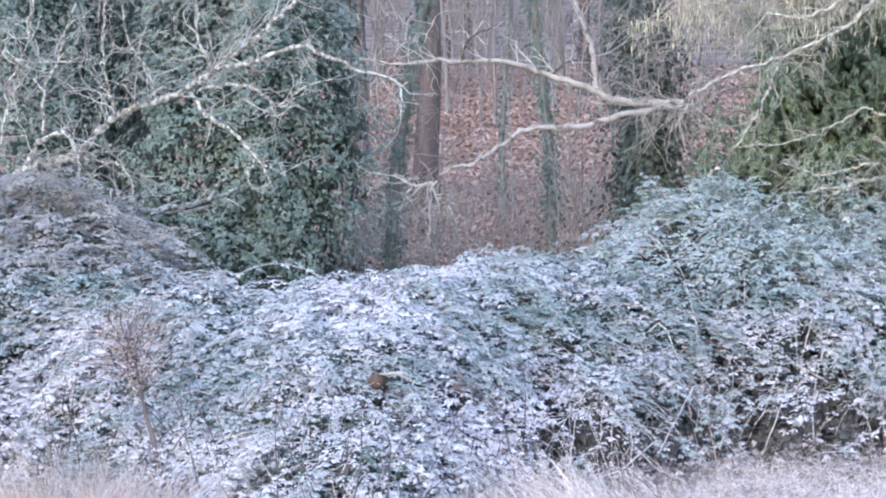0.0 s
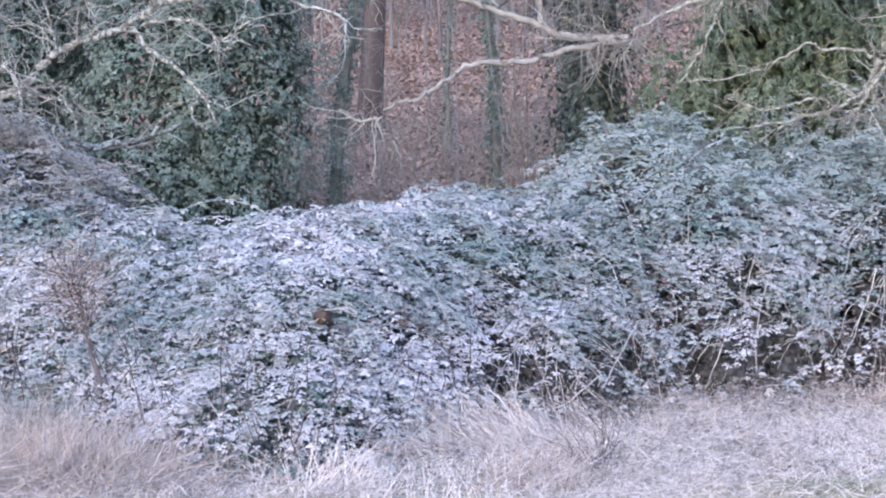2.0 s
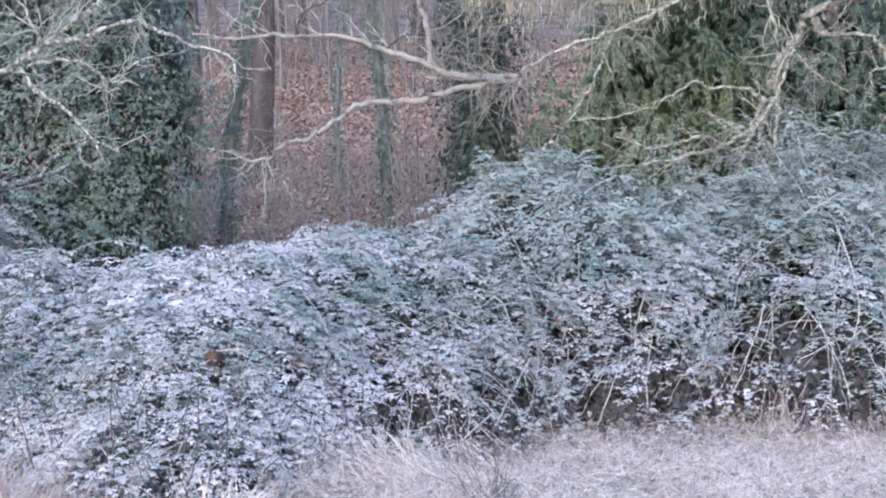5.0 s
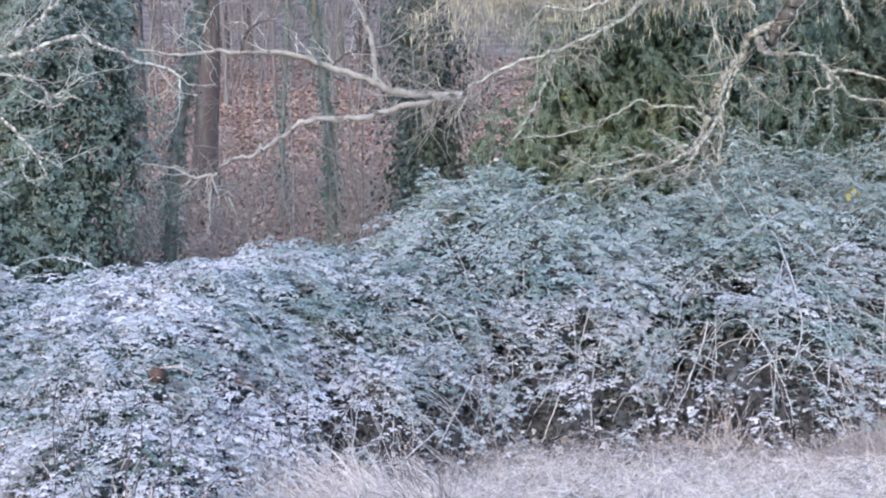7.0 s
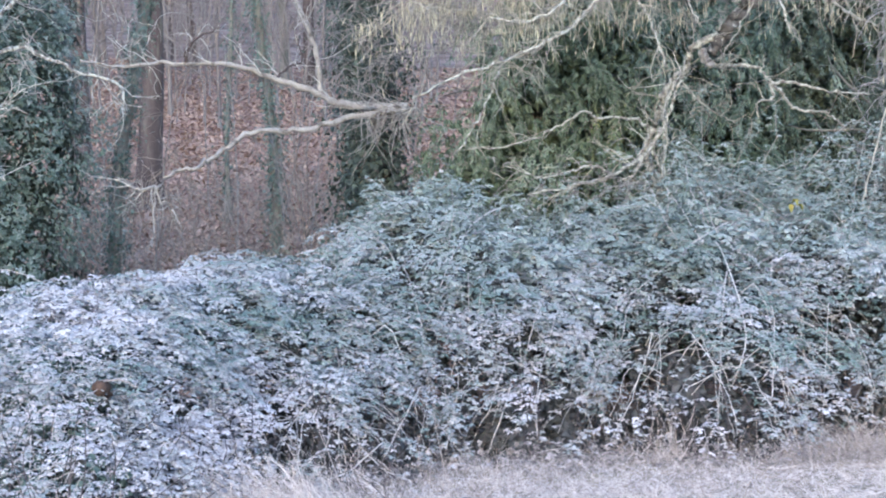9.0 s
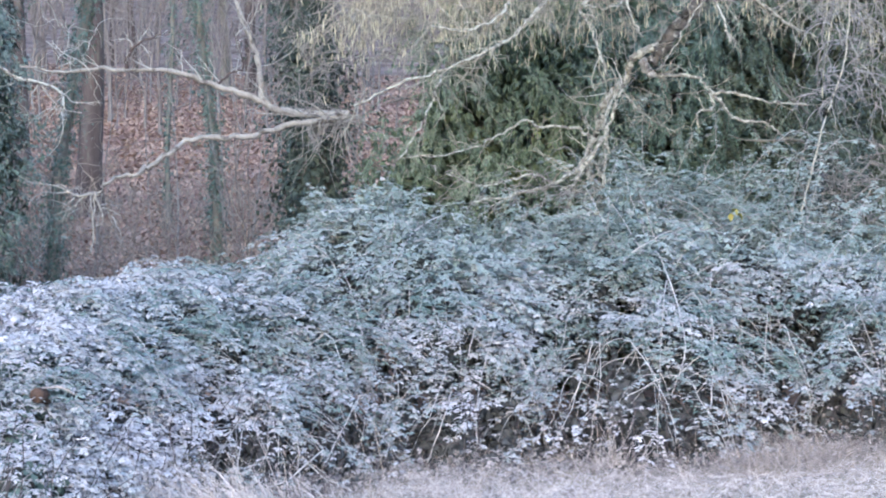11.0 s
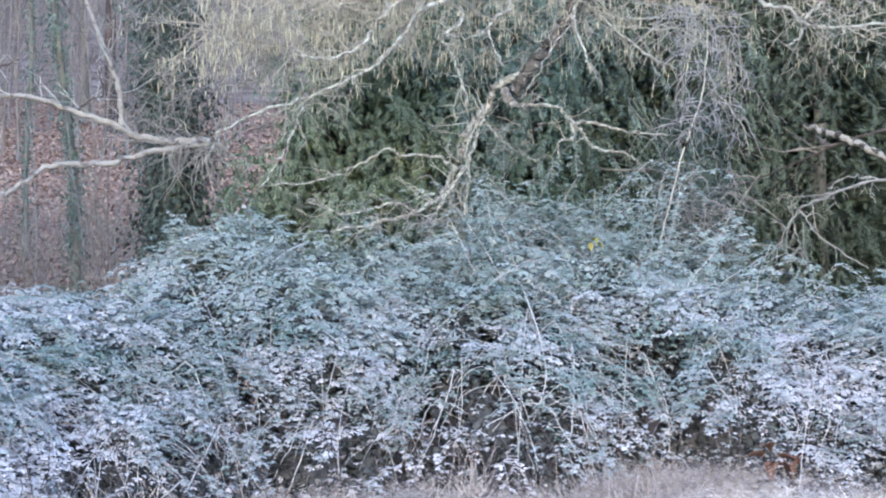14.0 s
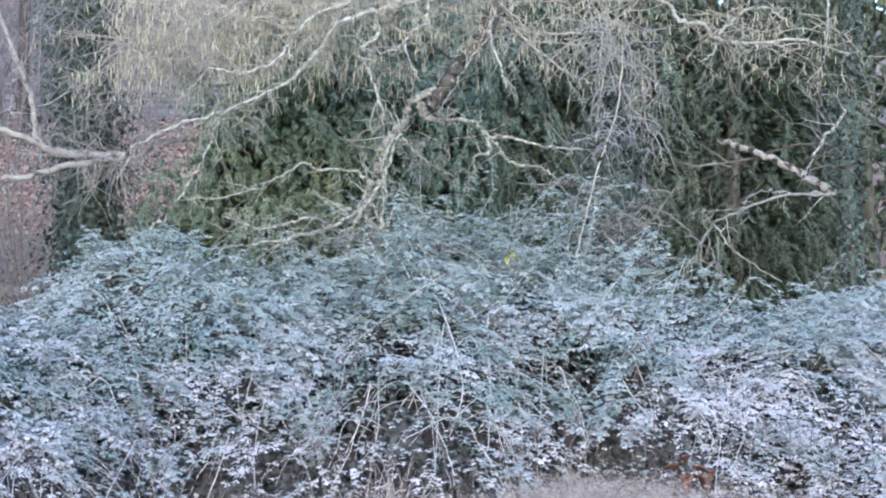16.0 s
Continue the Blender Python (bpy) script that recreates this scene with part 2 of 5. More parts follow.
def smooth_path(pts, n, jitter=0.0):
    """A Catmull-Rom way through a few points, with a little crookedness."""
    p = np.asarray(pts, float)
    p = np.concatenate([[2 * p[0] - p[1]], p, [2 * p[-1] - p[-2]]])
    s = np.linspace(0, len(p) - 3 - 1e-6, n)
    i = s.astype(int)
    t = (s - i)[:, None]
    a, b, c, d = p[i], p[i + 1], p[i + 2], p[i + 3]
    out = 0.5 * (2 * b + (c - a) * t + (2 * a - 5 * b + 4 * c - d) * t**2 + (3 * b - a - 3 * c + d) * t**3)
    if jitter:
        j = rng.normal(0, jitter, out.shape)
        j[0] = 0
        out = out + j
    return out


def grow(start, way, length, K=6, wander=0.25, sag=0.0):
    """N crooked shoots from start (N, 3) towards way, each of its own length; sag bends them down."""
    N = len(start)
    d = unit(np.asarray(way, float))
    pts = [np.asarray(start, float)]
    step = np.asarray(length, float).reshape(-1, 1) / (K - 1)
    for _ in range(K - 1):
        d = unit(d + rng.normal(0, wander, (N, 3)) - np.array((0, 0, sag)))
        pts.append(pts[-1] + d * step)
    return np.stack(pts, 1)


def side_shoots(paths, per, length, K=5, spread=0.9, lift=0.0, lo=0.25, hi=1.0, wander=0.3, sag=0.0):
    """Side shoots off N paths (N, K, 3): per of them on each."""
    N, k, _ = paths.shape
    i = np.repeat(np.arange(N), per)
    s = rng.uniform(lo, hi, len(i)) * (k - 1.001)
    j = s.astype(int)
    t = (s - j)[:, None]
    base = paths[i, j] * (1 - t) + paths[i, j + 1] * t
    tan = unit(paths[i, j + 1] - paths[i, j])
    way = unit(tan + rng.normal(0, spread, tan.shape) + np.array((0, 0, lift)))
    ln = rng.uniform(0.5, 1.2, len(i)) * length
    return grow(base, way, ln, K, wander, sag)


def taper(paths, r0, r1):
    N, K = paths.shape[:2]
    return np.asarray(r0, float).reshape(-1, 1) * np.ones((N, 1)) * np.linspace(1, 0, K) + r1 * np.linspace(0, 1, K)


def leaf_shape(length, width, fold=0.25, droop=0.15):
    """A pointed leaf along +y, folded along its middle: 6 points, 6 triangles."""
    w = width / 2
    v = np.array([(0, 0, 0), (-w, 0.42 * length, fold * w), (0, 0.5 * length, 0), (w, 0.42 * length, fold * w),
                  (0, length, -droop * length), (-0.62 * w, 0.75 * length, 0.3 * fold * w - 0.04 * length), (0.62 * w, 0.75 * length, 0.3 * fold * w - 0.04 * length)])
    t = np.array([(0, 2, 1), (0, 3, 2), (1, 2, 5), (2, 4, 5), (2, 3, 6), (2, 6, 4)])
    return v, t, np.array([0.4, 1.0, 0.45, 1.0, 1.0, 1.0, 1.0])


def plain_leaf(length, width, fold=0.25, droop=0.15):
    """The same leaf with two triangles, for leaves too many to tell apart."""
    w = width / 2
    v = np.array([(0, 0, 0), (-w, 0.48 * length, fold * w), (0, length, -droop * length), (w, 0.48 * length, fold * w)])
    return v, np.array([(0, 2, 1), (0, 3, 2)]), np.array([0.75, 1.0, 0.85, 1.0])


def turned(v, yaw, tilt=0.0):
    m = np.array(pose(0, 0, 0, tilt, 0, yaw).to_3x3())
    return v @ m.T


def joined(shapes):
    vs, ts, fs, n = [], [], [], 0
    for v, t, f in shapes:
        vs.append(v)
        ts.append(t + n)
        fs.append(f)
        n += len(v)
    return np.concatenate(vs), np.concatenate(ts), np.concatenate(fs)


def arched_leaf(length, width, fold=0.25, droop=0.3):
    """A broad leaflet that arches along its length: four triangles."""
    w = width / 2
    v = np.array([(0, 0, 0), (-w, 0.46 * length, -0.05 * length - fold * w), (0, 0.52 * length, 0.03 * length), (w, 0.46 * length, -0.05 * length - fold * w), (0, length, -droop * length)])
    return v, np.array([(0, 2, 1), (0, 3, 2), (1, 2, 4), (2, 3, 4)]), np.array([0.6, 1.0, 0.8, 1.0, 1.0])


def compound_leaf(size, k, leaflet=leaf_shape):
    """A bramble leaf: an end leaflet and two or four side leaflets that hang from a short stalk like an umbrella."""
    out = []
    for yaw, ln, off in ((rng.uniform(-12, 12), 1.0, 0.3), (68 + 6 * k, 0.86, 0.22), (-66 - 5 * k, 0.84, 0.22)) + (((115, 0.66, 0.2), (-118, 0.68, 0.2)) if k % 3 == 1 else ()):
        v, t, f = leaflet(size * ln, size * ln * 0.6, 0.25, 0.2)
        v = turned(v, yaw, rng.uniform(-16, 6)) + np.array((0, off * size, 0))
        out.append((v, t, f))
    return joined(out)


def ivy_leaf(size):
    """A lobed ivy leaf."""
    v = np.array([(0, 0.1, 0), (-0.48, 0.1, -0.05), (-0.24, 0.45, 0.04), (0, 1.0, -0.12), (0.24, 0.45, 0.04), (0.48, 0.1, -0.05)]) * size
    return v, np.array([(0, 2, 1), (0, 3, 2), (0, 4, 3), (0, 5, 4)]), np.array([0.3, 1, 0.6, 1, 0.6, 1])


def laurel_spray(size, leaflet=leaf_shape):
    """A shoot's end with drooping lance-shaped leaves."""
    out = []
    for i in range(5):
        v, t, f = leaflet(size * rng.uniform(0.8, 1.2), size * 0.38, 0.2, 0.25)
        out.append((turned(v, i * 73 + rng.uniform(-15, 15), rng.uniform(-80, -35)) + np.array((0, 0, 0.05 * size * (i % 3))), t, f))
    return joined(out)


def frames_of(normal, spin):
    """Turns that carry +z to the normal and +y to a direction spun round it."""
    z = unit(normal)
    ref = np.where(np.abs(z[:, 2:3]) > 0.95, np.array((1.0, 0, 0)), np.array((0, 0, 1.0)))
    x = unit(np.cross(ref, z))
    y = np.cross(z, x)
    c, s = np.cos(spin)[:, None], np.sin(spin)[:, None]
    return np.stack([c * x + s * y, -s * x + c * y, z], -1)


def frames_along(way, up):
    """Turns that carry +y along a way and +z towards up."""
    y = unit(way)
    x = unit(np.cross(y, up))
    return np.stack([x, y, np.cross(x, y)], -1)


def strew(soup, shapes, where, R, scale, frost):
    """Copies of a few leaf shapes, joined: at where (N, 3), turned by R (N, 3, 3)."""
    pick = rng.integers(0, len(shapes), len(where))
    for k, (v, t, f) in enumerate(shapes):
        i = np.nonzero(pick == k)[0]
        if not len(i):
            continue
        pts = np.einsum("nij,pj->npi", R[i], v) * scale[i][:, None, None] + where[i][:, None]
        tri = t[None] + (np.arange(len(i)) * len(v))[:, None, None]
        soup.add(pts, tri, f[None] * frost[i][:, None])
    return soup


def pieces(name, meshes, where, R, scale, parent):
    """Leaves as objects of their own on a few shared meshes."""
    inv = parent.matrix_basis.inverted()
    for p, r, s in zip(where, R, scale):
        ob = new(name, meshes[int(rng.integers(0, len(meshes)))])
        ob.parent = parent
        ob.matrix_parent_inverse = inv
        ob.matrix_basis = Matrix.Translation(p) @ Matrix(r).to_4x4() @ Matrix.Diagonal((s, s, s, 1))


# ---------------------------------------------------------------- ground


def ground_z(x, y):
    x, y = np.asarray(x, float), np.asarray(y, float)
    s = np.clip(y - 18.5, 0, 200)
    hill = 0.2 * s * s / (s + 3.0)
    bump = 0.2 * np.exp(-((x - 6.2) / 0.95) ** 2 - ((y - 16.8) / 2.6) ** 2)
    return hill + bump + 0.03 * wob(x, y, 1.3) + 0.25 * wob(x, y, 0.23, 3) * np.clip((y - 26) / 20, 0, 1)


def build_ground():
    fine_x, fine_y = np.arange(-10, 18, 0.4), np.arange(6, 60, 0.4)
    xs = np.concatenate([np.linspace(-400, -13, 30), fine_x, np.linspace(21, 400, 30)])
    ys = np.concatenate([np.linspace(-400, 5, 30), fine_y, np.linspace(61, 500, 60)])
    X, Y = np.meshgrid(xs, ys, indexing="ij")
    v = np.stack([X, Y, ground_z(X, Y)], -1)
    i, j = np.meshgrid(np.arange(len(xs) - 1), np.arange(len(ys) - 1), indexing="ij")
    q = i * len(ys) + j
    t = np.concatenate([np.stack([q, q + len(ys), q + len(ys) + 1], -1).reshape(-1, 3), np.stack([q, q + len(ys) + 1, q + 1], -1).reshape(-1, 3)])
    tagged(part("ground", Soup().add(v, t), M_GROUND, smooth=True), "frosty meadow turf rising into a leaf-strewn woodland slope", "ground", kind="structure")


build_ground()

# ---------------------------------------------------------------- bramble bank
BASE_U = [(-6, 14.6), (-4, 14.2), (-2.4, 12.9), (-1.8, 11.9), (-1.2, 11.7), (-0.7, 11.7), (-0.3, 12.2), (0.3, 13.2), (0.8, 14.0), (1.3, 14.4), (2, 14.8), (2.8, 15.9), (4.4, 16.2), (5.4, 15.7), (6.3, 16.1), (7.1, 15.5), (8, 15.0), (10, 14.5), (13, 14.5)]
CREST_U = [(-6, 2.55), (-3.9, 2.5), (-3.4, 2.42), (-3.0, 2.22), (-2.7, 1.95), (-2.4, 1.66), (-2.2, 1.5), (-1.7, 1.42), (-1.3, 1.46), (-1.0, 1.58), (-0.7, 1.57), (-0.2, 1.6), (0.3, 1.66), (0.6, 1.77), (0.95, 1.78), (1.3, 1.72), (1.6, 1.82), (1.8, 1.95),
           (2.0, 2.13), (2.3, 2.26), (2.6, 2.17), (2.8, 2.11), (3.3, 2.06), (4.17, 2.05), (4.7, 2.16), (5.24, 2.15), (5.78, 1.95), (6.3, 1.86), (6.9, 1.8), (7.4, 1.66), (7.96, 1.57),
           (8.26, 1.62), (8.56, 1.72), (8.87, 1.82), (9.6, 1.9), (13, 2.0)]
WIDTH = 4.0


def bank_base(x):
    return np.interp(x, [u * d / 17.5 for u, d in BASE_U], [d for _, d in BASE_U]) + 0.18 * np.sin(3.7 * x) + 0.1 * np.sin(8.3 * x + 1.0)


def bank_crest(x):
    d = bank_base(x) + WIDTH
    zc = np.interp(x * 17.5 / d, [u for u, _ in CREST_U], [v for _, v in CREST_U]) - 0.09
    return EYE + (zc - EYE) * d / 17.5


def bank_z(x, y):
    """The thicket's top."""
    s = (y - bank_base(x)) / WIDTH
    steep = np.clip((x - 0.6) / 1.6, 0, 1)
    up = (1 - (1 - np.clip(s, 0, 1)) ** (1.7 + 0.6 * steep)) ** (0.95 - 0.28 * steep)
    back = 1 - 0.5 * np.clip(s - 1, 0, 1) ** 2
    g = ground_z(x, y)
    lumps = 0.17 * wob(x, y, 2.3, 1) + 0.13 * wob(x, y, 5.2, 2) + 0.05 * wob(x, y, 9.5, 4)
    return np.maximum(g, g * (1 - np.clip(s, 0, 1)) + bank_crest(x) * up * back + lumps * np.clip(4 * s, 0, 1) * (0.55 + 0.45 * np.clip(2.2 - 2 * s, 0, 1)))


def bank_samples(n, x0, x1, inward=0.2):
    """Places on the thicket's skin, spread evenly over its area, with normals and depth below the skin."""
    m = n * 6
    x = rng.uniform(x0, x1, m)
    s = rng.uniform(-0.02, 1.25, m)
    y = bank_base(x) + s * WIDTH
    e = 0.04
    zx = (bank_z(x + e, y) - bank_z(x - e, y)) / (2 * e)
    zy = (bank_z(x, y + e) - bank_z(x, y - e)) / (2 * e)
    area = np.sqrt(1 + zx**2 + zy**2)
    keep = np.nonzero(rng.random(m) < np.clip(area, 0, 7) / 7 * np.where(s > 1.08, 0.25, 1))[0][:n]
    x, y, nrm = x[keep], y[keep], unit(np.stack([-zx, -zy, np.ones(m)], -1)[keep])
    p = np.stack([x, y, bank_z(x, y)], -1)
    deep = rng.exponential(inward, len(x)) - 0.05
    return p - nrm * deep[:, None], nrm, deep, s[keep]


# dark hollows in the thicket's front: across, up (on the sighting plane), half width, half height
HOLLOWS = [(2.04, 0.31, 0.36, 0.22), (1.04, 0.11, 0.2, 0.2), (2.74, 0.15, 0.26, 0.22), (3.45, 0.25, 0.3, 0.24), (0.89, 0.66, 0.16, 0.14), (-0.92, -0.13, 0.16, 0.07), (1.64, -0.12, 0.3, 0.14),
           (3.2, 1.05, 0.12, 0.1), (1.09, 0.96, 0.15, 0.1), (4.47, 0.87, 0.36, 0.22), (6.15, 1.15, 0.22, 0.12), (5.87, 0.84, 0.2, 0.12), (6.99, 1.04, 0.16, 0.12), (1.14, 0.08, 0.2, 0.14),
           (4.04, 0.36, 0.3, 0.14), (7.8, 1.1, 0.36, 0.18), (1.53, 0.89, 0.24, 0.12), (4.26, 0.63, 0.28, 0.14), (9.15, 0.52, 0.24, 0.12), (3.16, 0.06, 0.3, 0.14), (5.94, 1.1, 0.2, 0.16), (5.51, 0.49, 0.3, 0.14)]


def hollow_at(p):
    """1 in the middle of a hollow, 0 outside all of them."""
    u, v = p[:, 0] * 17.5 / p[:, 1], EYE + (p[:, 2] - EYE) * 17.5 / p[:, 1]
    r = np.min([((u - a) / c) ** 2 + ((v - b) / d) ** 2 for a, b, c, d in HOLLOWS], 0) + 0.35 * wob(u, v, 9.0, 17)
    under = np.clip((0.95 + 0.2 * wob(u, v, 2.0, 19) - p[:, 2]) / 0.35, 0, 1) * np.clip((p[:, 0] - 1.0) / 0.5, 0, 1) * np.clip((6.3 - p[:, 0]) / 0.5, 0, 1)
    return np.maximum(np.clip(1.3 - r, 0, 1), 0.5 * under)


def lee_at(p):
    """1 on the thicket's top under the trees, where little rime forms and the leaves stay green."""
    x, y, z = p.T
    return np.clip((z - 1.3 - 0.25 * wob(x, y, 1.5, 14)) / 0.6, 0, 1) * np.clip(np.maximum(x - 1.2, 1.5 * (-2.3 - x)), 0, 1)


def dead_at(p):
    """True in the heap of dead grey leaves and twigs at the thicket's west end."""
    u, v = p[:, 0] * 17.5 / p[:, 1], EYE + (p[:, 2] - EYE) * 17.5 / p[:, 1]
    return (u < -1.9 + 0.25 * wob(u, v, 3.0, 51)) & (v > 1.58 + 0.12 * wob(u, v, 4.0, 52) + rng.normal(0, 0.06, len(p))) & (rng.random(len(p)) < 0.9)


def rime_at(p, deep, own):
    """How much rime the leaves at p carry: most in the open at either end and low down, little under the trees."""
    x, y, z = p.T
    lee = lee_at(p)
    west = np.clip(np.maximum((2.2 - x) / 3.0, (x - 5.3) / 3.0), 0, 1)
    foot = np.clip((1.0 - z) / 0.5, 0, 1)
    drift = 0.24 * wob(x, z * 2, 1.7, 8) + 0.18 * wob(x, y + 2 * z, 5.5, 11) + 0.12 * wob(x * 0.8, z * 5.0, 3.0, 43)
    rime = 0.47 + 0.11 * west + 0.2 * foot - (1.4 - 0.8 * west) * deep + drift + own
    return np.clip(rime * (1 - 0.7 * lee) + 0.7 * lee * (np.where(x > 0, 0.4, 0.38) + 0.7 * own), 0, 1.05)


def bramble_bush(x0, x1, label):
    mid = (x0 + x1) / 2
    by = float(bank_base(mid)) + 0.8
    bush = thing("bramble_bush", (mid, by, float(ground_z(mid, by))), label, "bramble", "bramble thicket")
    a, b = x0 - 0.15, x1 + 0.15
    fine_shapes = [compound_leaf(0.064, k) for k in range(6)]
    shapes = [compound_leaf(0.058, k, plain_leaf) for k in range(6)]
    arched = [compound_leaf(0.055, k, arched_leaf) for k in range(6)]
    p, nrm, deep, s = bank_samples(int(3600 * (x1 - x0)), a, b, 0.13)
    low = p[:, 2] - ground_z(p[:, 0], p[:, 1])
    gap = wob(p[:, 0], p[:, 2] * 1.5, 3.2, 5) + 0.8 * wob(p[:, 0], p[:, 2], 7.0, 6)
    hollow = np.where((p[:, 0] > 0.9) & (p[:, 0] < 6.0), 0.15, 0.75)
    deepest = np.where((p[:, 0] > 0.9) & (p[:, 0] < 6.3) & (low < 1.1), -0.62, -1.0)
    keep = (gap > deepest) & ((low > 0.55 + 0.2 * wob(p[:, 0], p[:, 1], 1.8, 41)) | (rng.random(len(p)) < hollow))
    keep &= rng.random(len(p)) > 0.93 * hollow_at(p)
    p, nrm, deep = p[keep], nrm[keep], deep[keep]
    up = unit(nrm * 0.1 + np.array((0, -0.1, 0.9)) + rng.normal(0, 0.14, p.shape))
    R = frames_of(up, rng.uniform(0, 6.28, len(p)))
    sc = rng.uniform(0.6, 1.15, len(p)) * np.clip(p[:, 1] / 15.5, 0.8, 1.1)
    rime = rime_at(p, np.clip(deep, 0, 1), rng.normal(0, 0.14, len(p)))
    outer = np.argsort(deep + rng.uniform(0, 0.25, len(p)))
    one, rest = outer[:240], outer[240:]
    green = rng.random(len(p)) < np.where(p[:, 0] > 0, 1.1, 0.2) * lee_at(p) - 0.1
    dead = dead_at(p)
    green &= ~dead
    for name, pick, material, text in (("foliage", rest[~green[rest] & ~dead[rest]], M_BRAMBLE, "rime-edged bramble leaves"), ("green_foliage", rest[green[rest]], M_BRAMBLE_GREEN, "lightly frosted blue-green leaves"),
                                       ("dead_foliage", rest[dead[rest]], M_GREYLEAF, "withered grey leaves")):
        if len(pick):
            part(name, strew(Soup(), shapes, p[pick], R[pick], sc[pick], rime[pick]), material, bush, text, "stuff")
    meshes = [Soup().add(v, t, f * g).mesh("leaf", M_BRAMBLE) for v, t, f in fine_shapes for g in (0.35, 0.55, 0.75)]
    pieces("leaf", meshes, p[one], R[one], sc[one], bush)
    # leafy sprays that arch out of the bank side by side, leaves along both sides
    m = int(330 * (x1 - x0))
    q, qn, _, _ = bank_samples(m, x0, x1, 0.08)
    m = len(q)
    flow = np.stack([1.5 * wob(q[:, 0], q[:, 2] + 0.5 * q[:, 1], 1.1, 25), np.full(m, -0.55), np.full(m, 0.1)], -1)
    w = grow(q, qn * np.array((0.8, 1, 0.35)) + flow + rng.normal(0, 0.4, q.shape) * np.array((1, 0.5, 0.3)), rng.uniform(0.28, 0.85, m), 11, 0.06, 0.12)
    void = wob(q[:, 0], q[:, 2] * 1.5, 3.2, 5) + 0.8 * wob(q[:, 0], q[:, 2], 7.0, 6)
    keep = ((void > -0.35) | (q[:, 0] < 0.9)) & (w[:, -1, 2] > ground_z(w[:, -1, 0], w[:, -1, 1]) + 0.02)
    keep &= (q[:, 2] > 0.5) | (q[:, 0] < 1.1) | (q[:, 0] > 6.0) | (rng.random(m) < 0.4)
    keep &= (w[:, :, 2].max(1) < q[:, 2] + 0.14) | (q[:, 0] > 1.1)
    w, m = w[keep], int(keep.sum())
    part("spray_stem", tubes(Soup(), w[:, ::2], taper(w[:, ::2], 0.0045, 0.0022), 3, 0.5), M_CANE, bush, kind="stuff")
    node = w[:, 2:].repeat(2, axis=1)
    k = node.shape[1]
    tan = unit(np.gradient(w, axis=1))[:, 2:].repeat(2, axis=1)
    side = unit(np.cross(tan, np.array((0, 0, 1.0)))) * np.where(np.arange(k) % 2, 1, -1)[None, :, None]
    node = (node + side * 0.038 + rng.normal(0, 0.012, node.shape)).reshape(-1, 3)
    lean = (np.array((0, -0.08, 0.9)) + 0.15 * side - 0.3 * tan * tan[..., 2:] + rng.normal(0, 0.09, side.shape)).reshape(-1, 3)
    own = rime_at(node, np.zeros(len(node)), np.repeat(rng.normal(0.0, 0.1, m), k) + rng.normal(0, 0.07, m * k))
    thin = rng.random(m * k) < 0.92 * (1 - 0.85 * hollow_at(node))
    R = frames_of(unit(lean), rng.uniform(0, 6.28, m * k))
    sc = rng.uniform(0.6, 1.1, m * k) * np.clip(node[:, 1] / 15.5, 0.8, 1.1)
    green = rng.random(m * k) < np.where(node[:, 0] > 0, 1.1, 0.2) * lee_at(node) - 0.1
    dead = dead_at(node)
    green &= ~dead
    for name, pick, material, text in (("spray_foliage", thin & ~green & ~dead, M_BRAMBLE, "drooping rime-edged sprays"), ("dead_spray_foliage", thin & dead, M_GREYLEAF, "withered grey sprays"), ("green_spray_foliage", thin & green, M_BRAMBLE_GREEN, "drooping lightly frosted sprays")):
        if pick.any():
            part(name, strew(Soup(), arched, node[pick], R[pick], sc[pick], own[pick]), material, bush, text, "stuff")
    # leaves underneath; except in the west, a darker copy paints the gaps' shade
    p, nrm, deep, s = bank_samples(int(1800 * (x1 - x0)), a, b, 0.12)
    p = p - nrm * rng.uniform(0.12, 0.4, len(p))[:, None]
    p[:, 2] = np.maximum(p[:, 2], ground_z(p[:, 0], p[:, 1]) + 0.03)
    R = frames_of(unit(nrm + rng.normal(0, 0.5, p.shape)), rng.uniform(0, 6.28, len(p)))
    part("inner_foliage", strew(Soup(), shapes, p, R, rng.uniform(1.4, 2.2, len(p)), np.zeros(len(p))), M_BRAMBLE_IN if x0 > -0.5 else M_BRAMBLE, bush, "inner leaves, most bushes' coloured dark as shade", "stuff")
    # arching canes that root in the bank and hang over its front
    n = int((2.6 if x0 > 0.9 else 1.2) * (x1 - x0)) + 1
    thick = 0.0045 if x0 > 0.9 else 0.0032
    for i in range(n):
        x = rng.uniform(x0, x1)
        y = float(bank_base(x)) + rng.uniform(0.5, 2.6)
        z = float(bank_z(x, y))
        reach, side = rng.uniform(0.5, 1.5), (1 if math.sin(3.1 * x + 0.8) + rng.normal(0, 0.3) > 0 else -1) * rng.uniform(0.25, 1.0)
        y2 = y - reach
        z2 = max(float(ground_z(x, y2)) + 0.05, float(bank_z(x + side, max(y2, float(bank_base(x)) + 0.15))) - rng.uniform(0.05, 0.5))
        hi = rng.uniform(0.05, 0.15)
        pts = [(x - 0.2 * side, y + 0.15, z - 0.25), (x, y, z + 0.02), (x + 0.35 * side, y - 0.35 * reach, z + hi), (x + 0.8 * side, y - 0.8 * reach, 0.4 * z + 0.6 * z2 + hi), (x + side, y2, z2)]
        w = smooth_path(pts, 14, 0.006)
        part("cane", tubes(Soup(), w, np.linspace(thick, 0.58 * thick, 14), 5, rng.uniform(0.3, 0.95)), M_CANE, bush, smooth=True)
